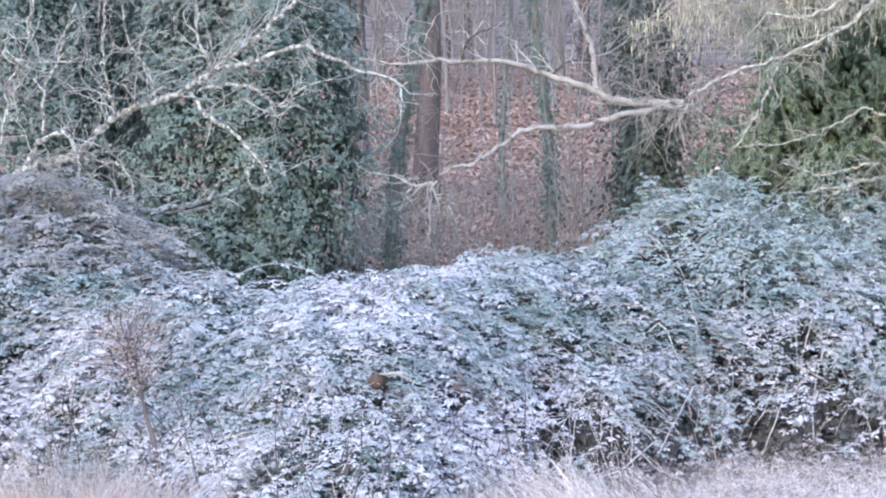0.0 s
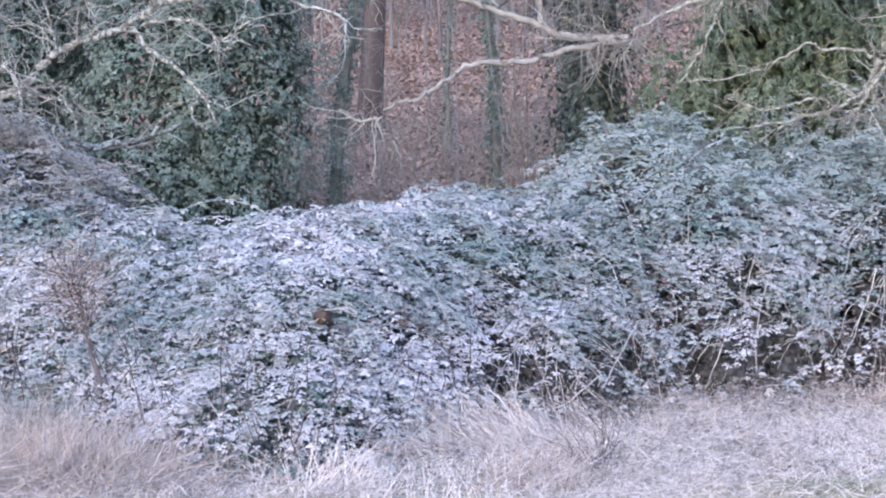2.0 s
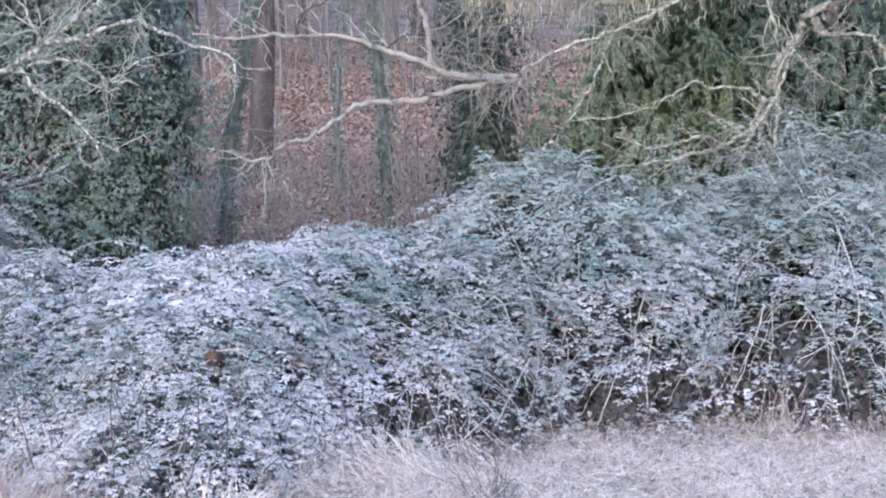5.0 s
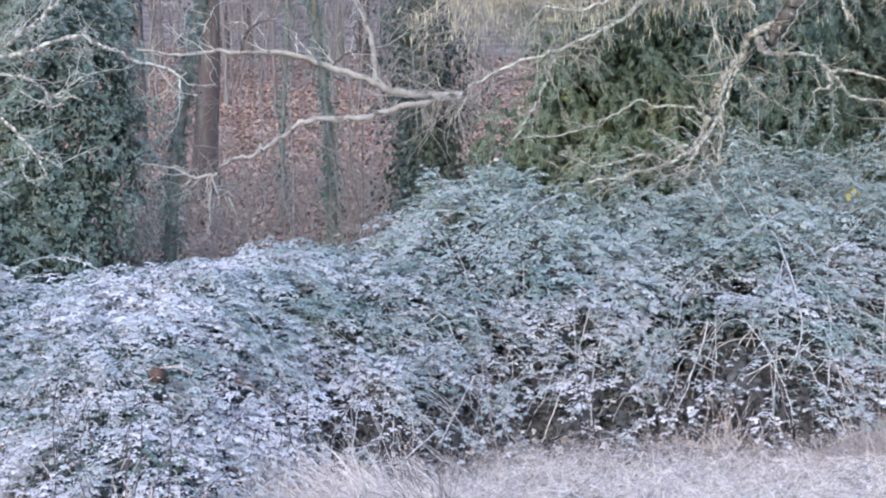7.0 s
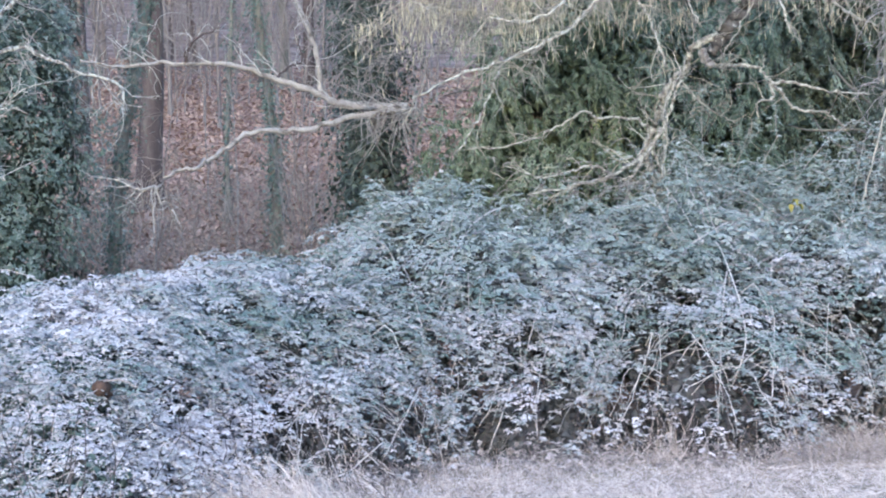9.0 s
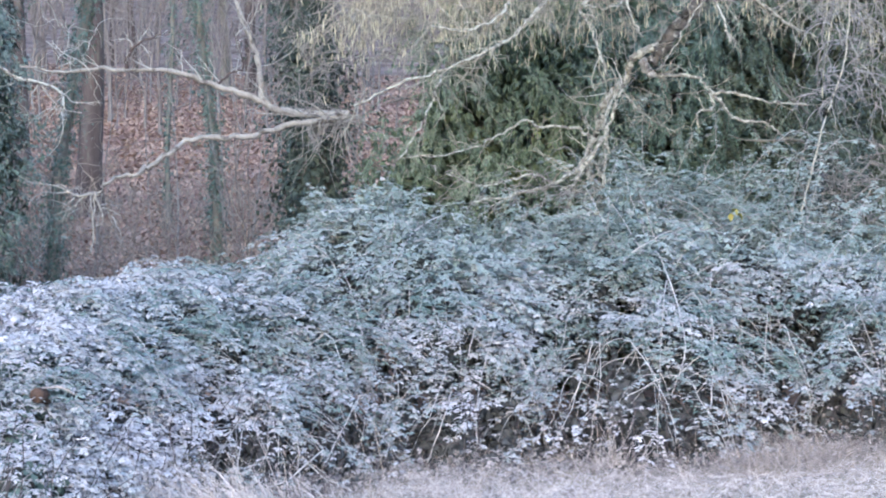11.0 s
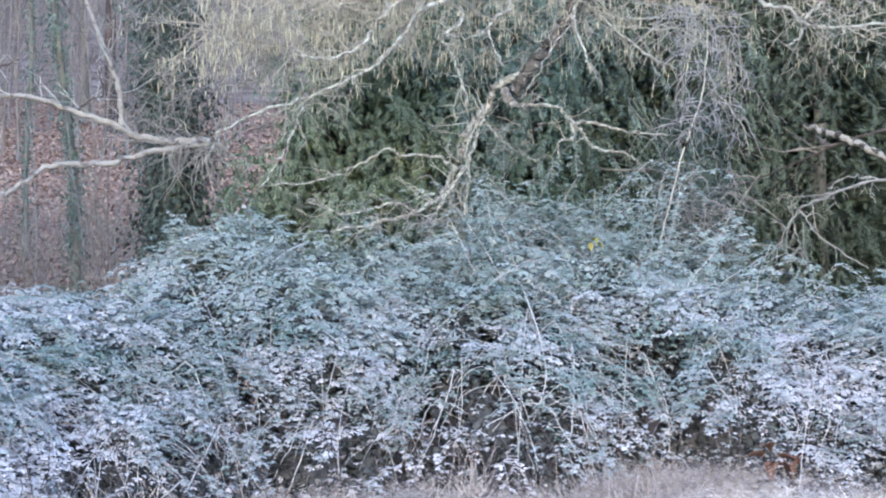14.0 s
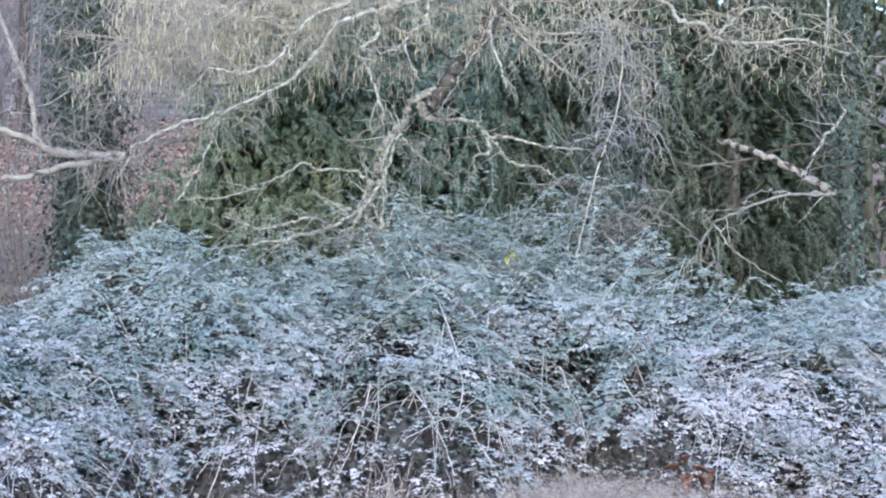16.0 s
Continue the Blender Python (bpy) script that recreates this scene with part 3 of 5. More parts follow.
    # canes that drop straight down over the front
    for i in range(int((9 if x0 > 0.9 else 3) * (x1 - x0))):
        x = rng.uniform(x0, x1)
        y = float(bank_base(x)) + rng.uniform(0.3, 1.1)
        z = float(bank_z(x, y))
        fall, side = z * rng.uniform(0.35, 0.95), 0.3 * math.sin(4.3 * x) + rng.normal(0, 0.1)
        y3 = y - rng.uniform(0.2, 0.4)
        w = smooth_path([(x - side, y + 0.2, z - 0.1), (x, y - 0.05, z + 0.08), (x + 0.5 * side, y3, z - 0.4 * fall), (x + side, y3 - 0.03, max(z - fall, float(ground_z(x, y3)) + 0.02))], 12, 0.008)
        part("cane", tubes(Soup(), w, np.linspace(0.0046, 0.0028, 12), 5, rng.uniform(0.45, 1.0)), M_CANE, bush, smooth=True)
    # leafy shoots that stand out of the top
    for i in range(int((5 if x0 > 7 else 15 if x0 > 1 else 0) * (x1 - x0))):
        x = rng.uniform(x0, x1)
        y = float(bank_base(x)) + rng.uniform(1.2, 4.2)
        st = np.array([(x, y, float(bank_z(x, y)) - 0.15)])
        w = grow(st, np.array([(rng.normal(0, 0.7), rng.normal(-0.2, 0.4), 1)]), np.array([rng.uniform(0.3, 0.45 if x0 > 7 else 1.0 if x0 > 3.5 else 0.7)]), 8, 0.12, 0.06 if x0 > 3.5 else 0.09)
        cane = part("cane", tubes(Soup(), w, taper(w, 0.006, 0.003), 4, 0.6), M_CANE, bush, smooth=True)
        q = np.repeat(w[0, 2:], 5, 0) + rng.normal(0, 0.05, (30, 3))
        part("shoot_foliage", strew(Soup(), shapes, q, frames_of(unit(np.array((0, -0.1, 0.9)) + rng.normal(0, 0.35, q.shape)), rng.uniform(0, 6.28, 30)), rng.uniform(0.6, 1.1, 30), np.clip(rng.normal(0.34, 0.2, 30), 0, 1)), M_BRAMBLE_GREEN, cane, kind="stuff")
    # hanging dead canes and stems inside, at the foot
    x = rng.uniform(x0, x1, int(40 * (x1 - x0)))
    y = bank_base(x) + rng.uniform(-0.05, 0.9, len(x))
    z0 = ground_z(x, y)
    st = np.stack([x, y, z0], -1)
    w = grow(st, np.stack([rng.normal(0, 0.4, len(x)), rng.normal(-0.1, 0.3, len(x)), np.ones(len(x))], -1), rng.uniform(0.4, 1.1, len(x)), 7, 0.18, 0.03)
    part("underwood", tubes(Soup(), w, taper(w, 0.004, 0.002), 4, rng.uniform(0, 0.4, len(x))), M_STALK, bush, "bare brown stems at the foot", "stuff")
    return bush


BUSHES = [(-5.2, -3.4, "rime-white bramble bush heaped with twigs by dead limb"), (-3.4, -1.9, "low rime-white bramble bush behind dead dock stalk"),
          (-1.9, -0.4, "rime-white bramble bush bulging over the meadow grass"), (-0.4, 1.1, "frosted bramble bush with long bleached grass leaning in"),
          (1.1, 2.6, "blue-green frosted bramble bush climbing the ivy trunk"), (2.6, 4.1, "tall frosted bramble bush with canes over a dark hollow"),
          (4.1, 5.6, "tall blue-green bramble bush under the hazel"), (5.6, 7.1, "frosted bramble bush with long hanging canes"),
          (7.1, 8.6, "frosted bramble bush below the leaning pole"), (8.6, 10.6, "rime-white bramble bush sprawling to the grass")]
for b0, b1, text_ in BUSHES:
    bramble_bush(b0, b1, text_)


def tall_spray(u, n, reach, label):
    """Leafy canes that climb out of the thicket's crest."""
    d = 19.0
    x = u * d / 17.5
    y = float(bank_base(x)) + 0.85 * WIDTH
    t = thing("bramble_spray", (x, y, float(bank_z(x, y)) - 0.2), label, "bramble", "climbing sprays")
    shapes = [compound_leaf(0.055, k, arched_leaf) for k in range(6)]
    for i in range(n):
        px, py = x + rng.normal(0, 0.22), y + rng.normal(0, 0.25)
        w = grow(np.array([(px, py, float(bank_z(px, py)) - 0.2)]), np.array([(rng.normal(0, 0.5), rng.normal(-0.2, 0.3), 1)]), np.array([reach * rng.uniform(0.6, 1.2)]), 10, 0.07, 0.11)
        cane = part("cane", tubes(Soup(), w, taper(w, 0.006, 0.003), 4, 0.4), M_CANE, t, smooth=True)
        k = side_shoots(w, 5, 0.38, 7, 0.55, 0.1, 0.3, 1.0, 0.08, 0.16)
        part("side_stem", tubes(Soup(), k[:, ::2], taper(k[:, ::2], 0.003, 0.0015), 3, 0.4), M_CANE, cane, kind="stuff")
        runs = np.concatenate([k[:, 1:].reshape(-1, 3), w[0, 4:]])
        tan = unit(np.concatenate([np.gradient(k, axis=1)[:, 1:].reshape(-1, 3), np.gradient(w, axis=1)[0, 4:]]))
        side = unit(np.cross(tan, np.array((0, 0, 1.0))))
        q = np.concatenate([runs + 0.034 * side, runs - 0.034 * side]) + rng.normal(0, 0.012, (2 * len(runs), 3))
        up = unit(np.array((0, -0.1, 0.9)) + 0.2 * np.concatenate([side, -side]) + rng.normal(0, 0.12, q.shape))
        rime = np.clip(rng.normal(0.29, 0.08) + rng.normal(0, 0.12, len(q)), 0, 1)
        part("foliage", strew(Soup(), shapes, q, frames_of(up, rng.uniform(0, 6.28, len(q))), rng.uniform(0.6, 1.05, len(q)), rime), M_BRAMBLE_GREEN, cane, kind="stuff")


tall_spray(4.75, 9, 0.8, "pale blue-green bramble spray at the hazel's foot")
tall_spray(5.2, 18, 1.15, "pale blue-green bramble spray under the hazel")
tall_spray(5.65, 24, 1.35, "pale blue-green bramble spray climbing towards the hazel")
tall_spray(6.1, 20, 1.2, "pale frosted bramble spray beside the leaning stem")
tall_spray(6.9, 8, 0.6, "low frosted bramble spray below dark evergreens")
tall_spray(2.25, 18, 0.62, "pale frosted bramble spray at the ivy trunk")
tall_spray(3.6, 8, 0.5, "low frosted bramble spray under the hazel branch")

# ---------------------------------------------------------------- meadow grass


def grass_blades(n, x, y, height, lean, width, wander=0.3, spread=0.6, flat=0.0):
    st = np.stack([x, y, ground_z(x, y) - 0.01], -1)
    way = np.stack([rng.normal(lean, spread, n), rng.normal(-0.1, spread, n), rng.uniform(0.5, 1.3, n) * (1 - flat)], -1)
    p = grow(st, way, height, 4, wander, 0.16)
    side = unit(np.cross(way, np.stack([rng.normal(0, 1, n), np.ones(n), rng.normal(0, 0.4, n)], -1)))
    w = np.linspace(1, 0.25, 4)[None, :, None] * np.asarray(width).reshape(-1, 1, 1) * side[:, None]
    v = np.stack([p - w, p + w], 2).reshape(n, 8, 3)
    q = np.arange(3) * 2
    t = np.concatenate([np.stack([q, q + 1, q + 3], -1), np.stack([q, q + 3, q + 2], -1)])
    return v, t[None] + (np.arange(n) * 8)[:, None, None]


def build_meadow():
    """Rank grass, a mat of fine dead stems where the turf is short, small frosted weeds."""
    n = 34000
    x, y = rng.uniform(-3.6, 9.4, n), 10.2 + 7 * rng.random(n) ** 1.2
    rank = np.clip((1.6 - x) / 1.2, 0, 1)
    bare = np.exp(-((x - 2.5) / 0.9) ** 2 - ((y - 10.7) / 0.45) ** 2)
    ok = (y < bank_base(x) + 0.3) & (rng.random(n) > 0.45 * bare) & (rng.random(n) < 0.6 + 0.4 * rank)
    x, y, rank = x[ok], y[ok], rank[ok]
    n = len(x)
    v, t = grass_blades(n, x, y, rng.uniform(0.05, 0.13, n) + rank * rng.uniform(0.0, 0.16, n), 0.1, rng.uniform(0.002, 0.0045, n), 0.45)
    f = np.repeat(np.clip(rng.normal(0.58, 0.36, n) - 0.34 * np.clip((-0.7 - x) / 0.7, 0, 1) + 0.3 * wob(x, y, 1.1, 6) + 0.2 * wob(x, y, 4.0, 7), 0, 1), 8)
    soup = Soup().add(v, t, f)
    # the mat of fine dead stems
    m = 74000
    x, y = rng.uniform(0.4, 9.4, m), 10.2 + 7 * rng.random(m) ** 1.3
    mat_ = np.clip((x - 0.4) / 1.2, 0, 1) * (0.65 + 0.5 * wob(x, y, 2.2, 21))
    bare = np.exp(-((x - 2.5) / 0.9) ** 2 - ((y - 10.7) / 0.45) ** 2)
    ok = (y < bank_base(x) + 0.4) & (rng.random(m) < mat_ + 0.25) & (rng.random(m) > 0.5 * bare)
    x, y = x[ok], y[ok]
    m = len(x)
    v, t = grass_blades(m, x, y, rng.uniform(0.07, 0.24, m), 0.0, rng.uniform(0.0013, 0.003, m), 0.4, 1.1, 0.55)
    v = v + (rng.random(m) ** 2 * (0.05 + 0.07 * np.clip(wob(x, y, 1.6, 22), 0, 1)))[:, None, None] * np.array((0, 0, 1.0))
    soup.add(v, t, np.repeat(np.clip(rng.normal(0.66, 0.42, m) + 0.2 * wob(x, y, 3.0, 7), 0, 1), 8))
    # brittle weed stems along the foot of the brambles
    m = 5200
    x = rng.uniform(0.9, 9.0, m)
    y = bank_base(x) + rng.normal(-0.15, 0.28, m)
    ok = (rng.random(m) < 0.5 + 0.6 * wob(x, y, 2.4, 24)) & (y < bank_base(x) + 0.4)
    x, y = x[ok], y[ok]
    m = len(x)
    v, t = grass_blades(m, x, y, rng.uniform(0.08, 0.34, m), 0.0, rng.uniform(0.0015, 0.003, m), 0.35, 0.7)
    soup.add(v, t, np.repeat(np.clip(rng.normal(0.35, 0.35, m), 0, 1), 8))
    # long fallen stems
    m = 4200
    x, y = rng.uniform(-4.4, 9.4, m), rng.uniform(9.0, 17.0, m)
    ok = (y < bank_base(x) + 0.1) & (rng.random(m) < np.clip((2.2 - x) / 1.5, 0.08, 1))
    x, y = x[ok], y[ok]
    m = len(x)
    st = np.stack([x, y, ground_z(x, y) + rng.uniform(0.03, 0.16, m)], -1)
    a = 2.2 * wob(x, y, 1.4, 13) + rng.normal(0, 0.6, m)
    w = grow(st, np.stack([np.cos(a), 0.5 * np.sin(a), rng.normal(0.2, 0.3, m)], -1), rng.uniform(0.15, 0.45, m), 5, 0.16, 0.06)
    tubes(soup, w, taper(w, 0.0026, 0.0015), 3, np.clip(rng.normal(0.5, 0.3, m), 0, 1))
    # short turf, greener round the bare patch
    n = 26000
    x, y = rng.uniform(-2.5, 8.5, n), 10.1 + 3.5 * rng.random(n) ** 1.5
    n = len(x)
    v, t = grass_blades(n, x, y, rng.uniform(0.03, 0.09, n), 0.0, rng.uniform(0.0015, 0.003, n), 0.4, 0.8)
    green = np.exp(-((x - 2.35) / 0.45) ** 2 - ((y - 10.75) / 0.3) ** 2)
    gx, gy = rng.normal(2.35, 0.35, 5000), rng.normal(10.75, 0.2, 5000)
    gv, gt = grass_blades(5000, gx, gy, rng.uniform(0.04, 0.1, 5000), 0.0, rng.uniform(0.002, 0.0035, 5000), 0.3, 0.5)
    turf = Soup().add(gv, gt, np.repeat(np.clip(rng.normal(0.25, 0.2, 5000), 0, 1), 8)).add(v, t, np.repeat(np.clip(rng.normal(0.75, 0.25, n) - 0.75 * green + 0.2 * wob(x, y, 3.0, 19), 0, 1), 8))
    tagged(part("meadow_turf", turf, M_TURF, kind="stuff"), "short frosty turf, greener where it is bare", "grass")
    tagged(part("meadow_grass", soup, M_STRAW, kind="stuff"), "matted bleached winter grass and stems white with rime", "grass")
    k = 5000
    x, y = rng.uniform(-4.2, 9.2, k), rng.uniform(10.6, 17.0, k)
    ok = (y < bank_base(x) + 0.2) & (wob(x, y, 1.9, 15) + 0.5 * wob(x, y, 5.0, 16) > 0.0)
    x, y = x[ok], y[ok]
    k = len(x)
    q = np.stack([x, y, ground_z(x, y) + rng.uniform(0.02, 0.09, k)], -1)
    R = frames_of(unit(np.array((0, -0.1, 0.9)) + rng.normal(0, 0.4, q.shape)), rng.uniform(0, 6.28, k))
    weeds = strew(Soup(), [compound_leaf(0.02, 0, plain_leaf), compound_leaf(0.017, 1, plain_leaf)], q, R, rng.uniform(0.6, 1.4, k), np.clip(rng.normal(0.4, 0.3, k), 0, 1))
    m = 11000
    x, y = rng.uniform(0.3, 9.4, m), rng.uniform(11.2, 17.0, m)
    ok = (y < bank_base(x) + 0.3) & (rng.random(m) < 0.55 + 0.5 * wob(x, y, 2.8, 27))
    x, y = x[ok], y[ok]
    v, t = grass_blades(len(x), x, y, rng.uniform(0.05, 0.17, len(x)), 0.0, rng.uniform(0.0016, 0.0034, len(x)), 0.5, 0.9, 0.3)
    k = 3600
    bx = rng.uniform(0.6, 9.0, k)
    by = bank_base(bx) - 0.1 + rng.normal(0, 0.3, k) + 0.25 * wob(bx, bx, 1.9, 51)
    low_ = (by > 11.0) & (by < bank_base(bx) + 0.3)
    bx, by = bx[low_], by[low_]
    q = np.stack([bx, by, ground_z(bx, by) + 0.02 + rng.exponential(0.07, len(bx))], -1)
    R = frames_of(unit(np.array((0, -0.2, 0.9)) + rng.normal(0, 0.35, q.shape)), rng.uniform(0, 6.28, len(q)))
    strew(weeds, [compound_leaf(0.04, i, plain_leaf) for i in range(3)], q, R, rng.uniform(0.6, 1.2, len(q)), np.clip(rng.normal(0.6, 0.3, len(q)), 0, 1))
    weeds.add(v + np.array((0, 0, 0.03)), t, np.repeat(np.clip(rng.normal(0.12, 0.15, len(x)), 0, 1), 8))
    tagged(part("meadow_weed", weeds, M_WEED, kind="stuff"), "low creeping weeds crusted with rime among the grass", "weeds")


build_meadow()


def grass_tuft(cx, cy, rx, ry, n, h, lean, material, label, frost=0.4, width=0.0035, spread=0.5, wander=0.14):
    tuft = thing("grass_tuft", (cx, cy, float(ground_z(cx, cy))), label, "grass", "grass tufts")
    x, y = rng.normal(cx, rx, n), rng.normal(cy, ry, n)
    v, t = grass_blades(n, x, y, rng.uniform(0.5, 1.1, n) * h, lean, rng.uniform(0.5, 1.2, n) * width, wander, spread)
    f = np.repeat(np.clip(rng.normal(frost, 0.25, n), 0, 1), 8)
    part("blade_mass", Soup().add(v, t, f), material, tuft, kind="stuff")
    if spread > 0.9:
        q = v[rng.integers(0, n, 420), 5] + rng.normal(0, 0.03, (420, 3))
        R = frames_of(unit(np.array((0, -0.2, 0.9)) + rng.normal(0, 0.4, q.shape)), rng.uniform(0, 6.28, 420))
        part("seed_mass", strew(Soup(), [compound_leaf(0.022, 0, plain_leaf)], q, R, rng.uniform(0.5, 1.3, 420), np.clip(rng.normal(0.6, 0.3, 420), 0, 1)), M_WEED, tuft, "frosted seed heads", "stuff")
    st = np.stack([rng.normal(cx, rx, 14), rng.normal(cy, ry, 14)], -1)
    for px, py in st:
        w = grow(np.array([(px, py, float(ground_z(px, py)) - 0.01)]), np.array([(rng.normal(lean, 0.8 * spread), -0.1, 1)]), np.array([h * rng.uniform(1.0, 1.5)]), 8, 0.1, 0.05)
        part("stalk", tubes(Soup(), w, taper(w, 0.003, 0.0015), 4, 0.5), material, tuft)


for args in (
    (-2.35, 12.3, 0.45, 0.3, 3000, 0.55, 0.1, M_TAWNY, "tall tawny tuft of dead grass beside the dock stalk", 0.45, 0.003, 0.92, 0.3),
    (-1.95, 11.35, 0.4, 0.25, 2600, 0.5, 0.2, M_TAWNY, "tawny tuft of long grass fallen over sideways", 0.65, 0.003, 0.7, 0.2),
    (-0.33, 11.0, 0.12, 0.1, 160, 0.4, 0.3, M_STRAW, "small spray of white frosted grass blades", 1.0, 0.0042),
    (0.75, 13.2, 0.4, 0.35, 800, 0.58, -0.8, M_STRAW, "long bleached grass leaning against the brambles", 0.75),
    (0.85, 11.2, 0.2, 0.15, 300, 0.36, 0.1, M_STRAW, "short straw-coloured tuft of grass in the meadow", 0.35),
    (1.3, 11.9, 0.1, 0.08, 60, 0.34, -0.35, M_STALK, "dark clump of broken dead stalks in grass", 0.2),
    (4.12, 16.0, 0.14, 0.06, 70, 0.42, 0.0, M_STRAW, "upright straw tuft at the foot of the brambles", 0.9, 0.003, 0.3),
    (5.95, 15.2, 0.3, 0.2, 600, 0.3, 0.0, M_TAWNY, "brownish tuft of seeding grass in front of brambles", 0.5, 0.003, 1.0, 0.4),
    (5.25, 15.1, 0.36, 0.2, 1500, 0.4, 0.0, M_TAWNY, "low brownish tuft of grass by the bank", 0.55, 0.003, 1.0, 0.4),
):
    grass_tuft(*args)

# ---------------------------------------------------------------- woodland slope


def build_litter():
    n = 70000
    d = 22 + 40 * rng.random(n) ** 1.25
    x = rng.uniform(-0.11, 0.19, n) * d
    p = np.stack([x, d, ground_z(x, d) + rng.uniform(0.0, 0.03, n)], -1)
    slope = np.array((0, -0.2, 1.0))
    R = frames_of(unit(slope + rng.normal(0, 0.22, p.shape)), rng.uniform(0, 6.28, n))
    shapes = [plain_leaf(0.09, 0.06, 0.5, 0.3), plain_leaf(0.075, 0.055, -0.4, -0.3), plain_leaf(0.10, 0.05, 0.8, 0.1)]
    tagged(part("leaf_litter", strew(Soup(), shapes, p, R, rng.uniform(0.8, 1.9, n), np.zeros(n)), M_LITTER, kind="stuff"), "red-brown fallen beech leaves covering the woodland slope", "leaf litter")


build_litter()


def ivy_on(soup, path, radii, n, size=0.06, thick=0.17, frost=0.2):
    """Ivy leaves round a stem."""
    K = len(path)
    s = rng.uniform(0, K - 1.01, n)
    j = s.astype(int)
    t = (s - j)[:, None]
    c = path[j] * (1 - t) + path[j + 1] * t
    a = rng.uniform(0, 6.28, n)
    out = np.stack([np.cos(a), np.sin(a), np.zeros(n)], -1)
    lump = 1 + 0.75 * wob(c[:, 2] * 2 + a, a * 2, 1.7, 3)
    r = radii[j] + np.abs(rng.normal(0, thick, n)) * lump
    R = frames_of(unit(out + np.array((0, 0, 0.5)) + rng.normal(0, 0.4, out.shape)), np.pi + rng.normal(0, 0.7, n))
    return strew(soup, [ivy_leaf(size)], c + out * r[:, None], R, rng.uniform(0.7, 1.4, n), np.clip(rng.normal(frost, 0.3, n), 0, 1))


def trunk_tree(u, d, width, material, label, lean=0.0, ivy=0, height=14.0, ivy_size=0.07, limbs=5, u_top=None):
    """A bare woodland tree whose stem passes (u) on the sighting plane; limbs above."""
    x = u * d / 17.5
    g = float(ground_z(x, d))
    tree = thing("woodland_tree", (x, d, g), label, "tree", "trees on the slope")
    K = 22
    z = np.linspace(-0.15, height, K)
    path = np.stack([x + lean * z + (0.05 + 0.05 * (width < 0.25)) * np.sin(z * 0.9 + u * 7), np.full(K, d) + 0.04 * np.sin(z * 0.7 + u), g + z], -1)
    r = width / 2 * (1 - 0.55 * z / height) + 0.35 * width * np.exp(-np.clip(z, 0, 9) / 0.3)
    part("trunk", tubes(Soup(), path, r, 12), material, tree, smooth=True)
    for i in range(limbs):
        k = int(rng.integers(6, K - 3))
        a = rng.uniform(0, 6.28)
        w = grow(path[k:k + 1], np.array([(math.cos(a), math.sin(a), rng.uniform(0.3, 1.0))]), np.array([rng.uniform(1.2, 3.2)]), 9, 0.15, -0.02)
        sh = side_shoots(w, 9, 0.8, 5, 0.7, 0.1)
        limb = part("limb", tubes(Soup(), w, taper(w, r[k] * 0.35, 0.008), 6), material, tree, smooth=True)
        part("twig_spray", tubes(Soup(), sh, taper(sh, 0.012, 0.004), 3), M_FARTWIG, limb, kind="stuff")
    if ivy:
        part("ivy", ivy_on(Soup(), path[:14], r, ivy, ivy_size, 0.19 if width > 0.3 else 0.09, 0.35 if d < 22 else 0.12), M_DARKIVY if width > 0.3 or d < 22 else M_IVY, tree, "dark green clinging ivy", "stuff")
    return tree


for args in (
    (-0.14, 34.5, 0.43, M_TRUNK, "dark red-brown straight tree trunk on the leafy slope", 0.0),
    (-0.76, 40, 0.34, M_TRUNK, "dark brown tree trunk half hidden behind evergreen", 0.005),
    (-0.50, 25, 0.16, M_GREYTRUNK, "slim leaning tree trunk wrapped in ivy", 0.11, 5200, 14.0, 0.045),
    (0.93, 28, 0.13, M_GREYTRUNK, "slim mossy trunk patched with ivy above the brambles", -0.04, 3600, 14.0, 0.05),
    (0.59, 33, 0.085, M_GREYTRUNK, "slim pale mossy trunk on the leafy slope", -0.03, 1500, 14.0, 0.05),
    (1.27, 54, 0.34, M_TRUNK, "brown tree trunk further up the leafy slope", 0.0),
    (0.21, 59, 0.22, M_TRUNK, "thin brown trunk far up the slope", 0.003),
    (-0.60, 57, 0.14, M_GREYTRUNK, "thin grey trunk far up the slope", 0.006),
    (0.02, 60, 0.30, M_TRUNK, "brown trunk near the brow of the slope", -0.004),
    (1.02, 57, 0.26, M_GREYTRUNK, "grey trunk near the brow of the slope", 0.0),
    (-2.62, 33, 0.42, M_TRUNK, "brown trunk glimpsed between evergreen crowns", 0.0),
    (1.80, 24.2, 0.46, M_GREYTRUNK, "thick tree trunk shaggy with dark ivy and twigs", -0.012, 21000, 12.0, 0.066),
    (9.2, 19.5, 0.11, M_TRUNK, "slim ivy-covered trunk at the end of the bank", 0.02, 4600, 9.0, 0.055),
):
    trunk_tree(*args)


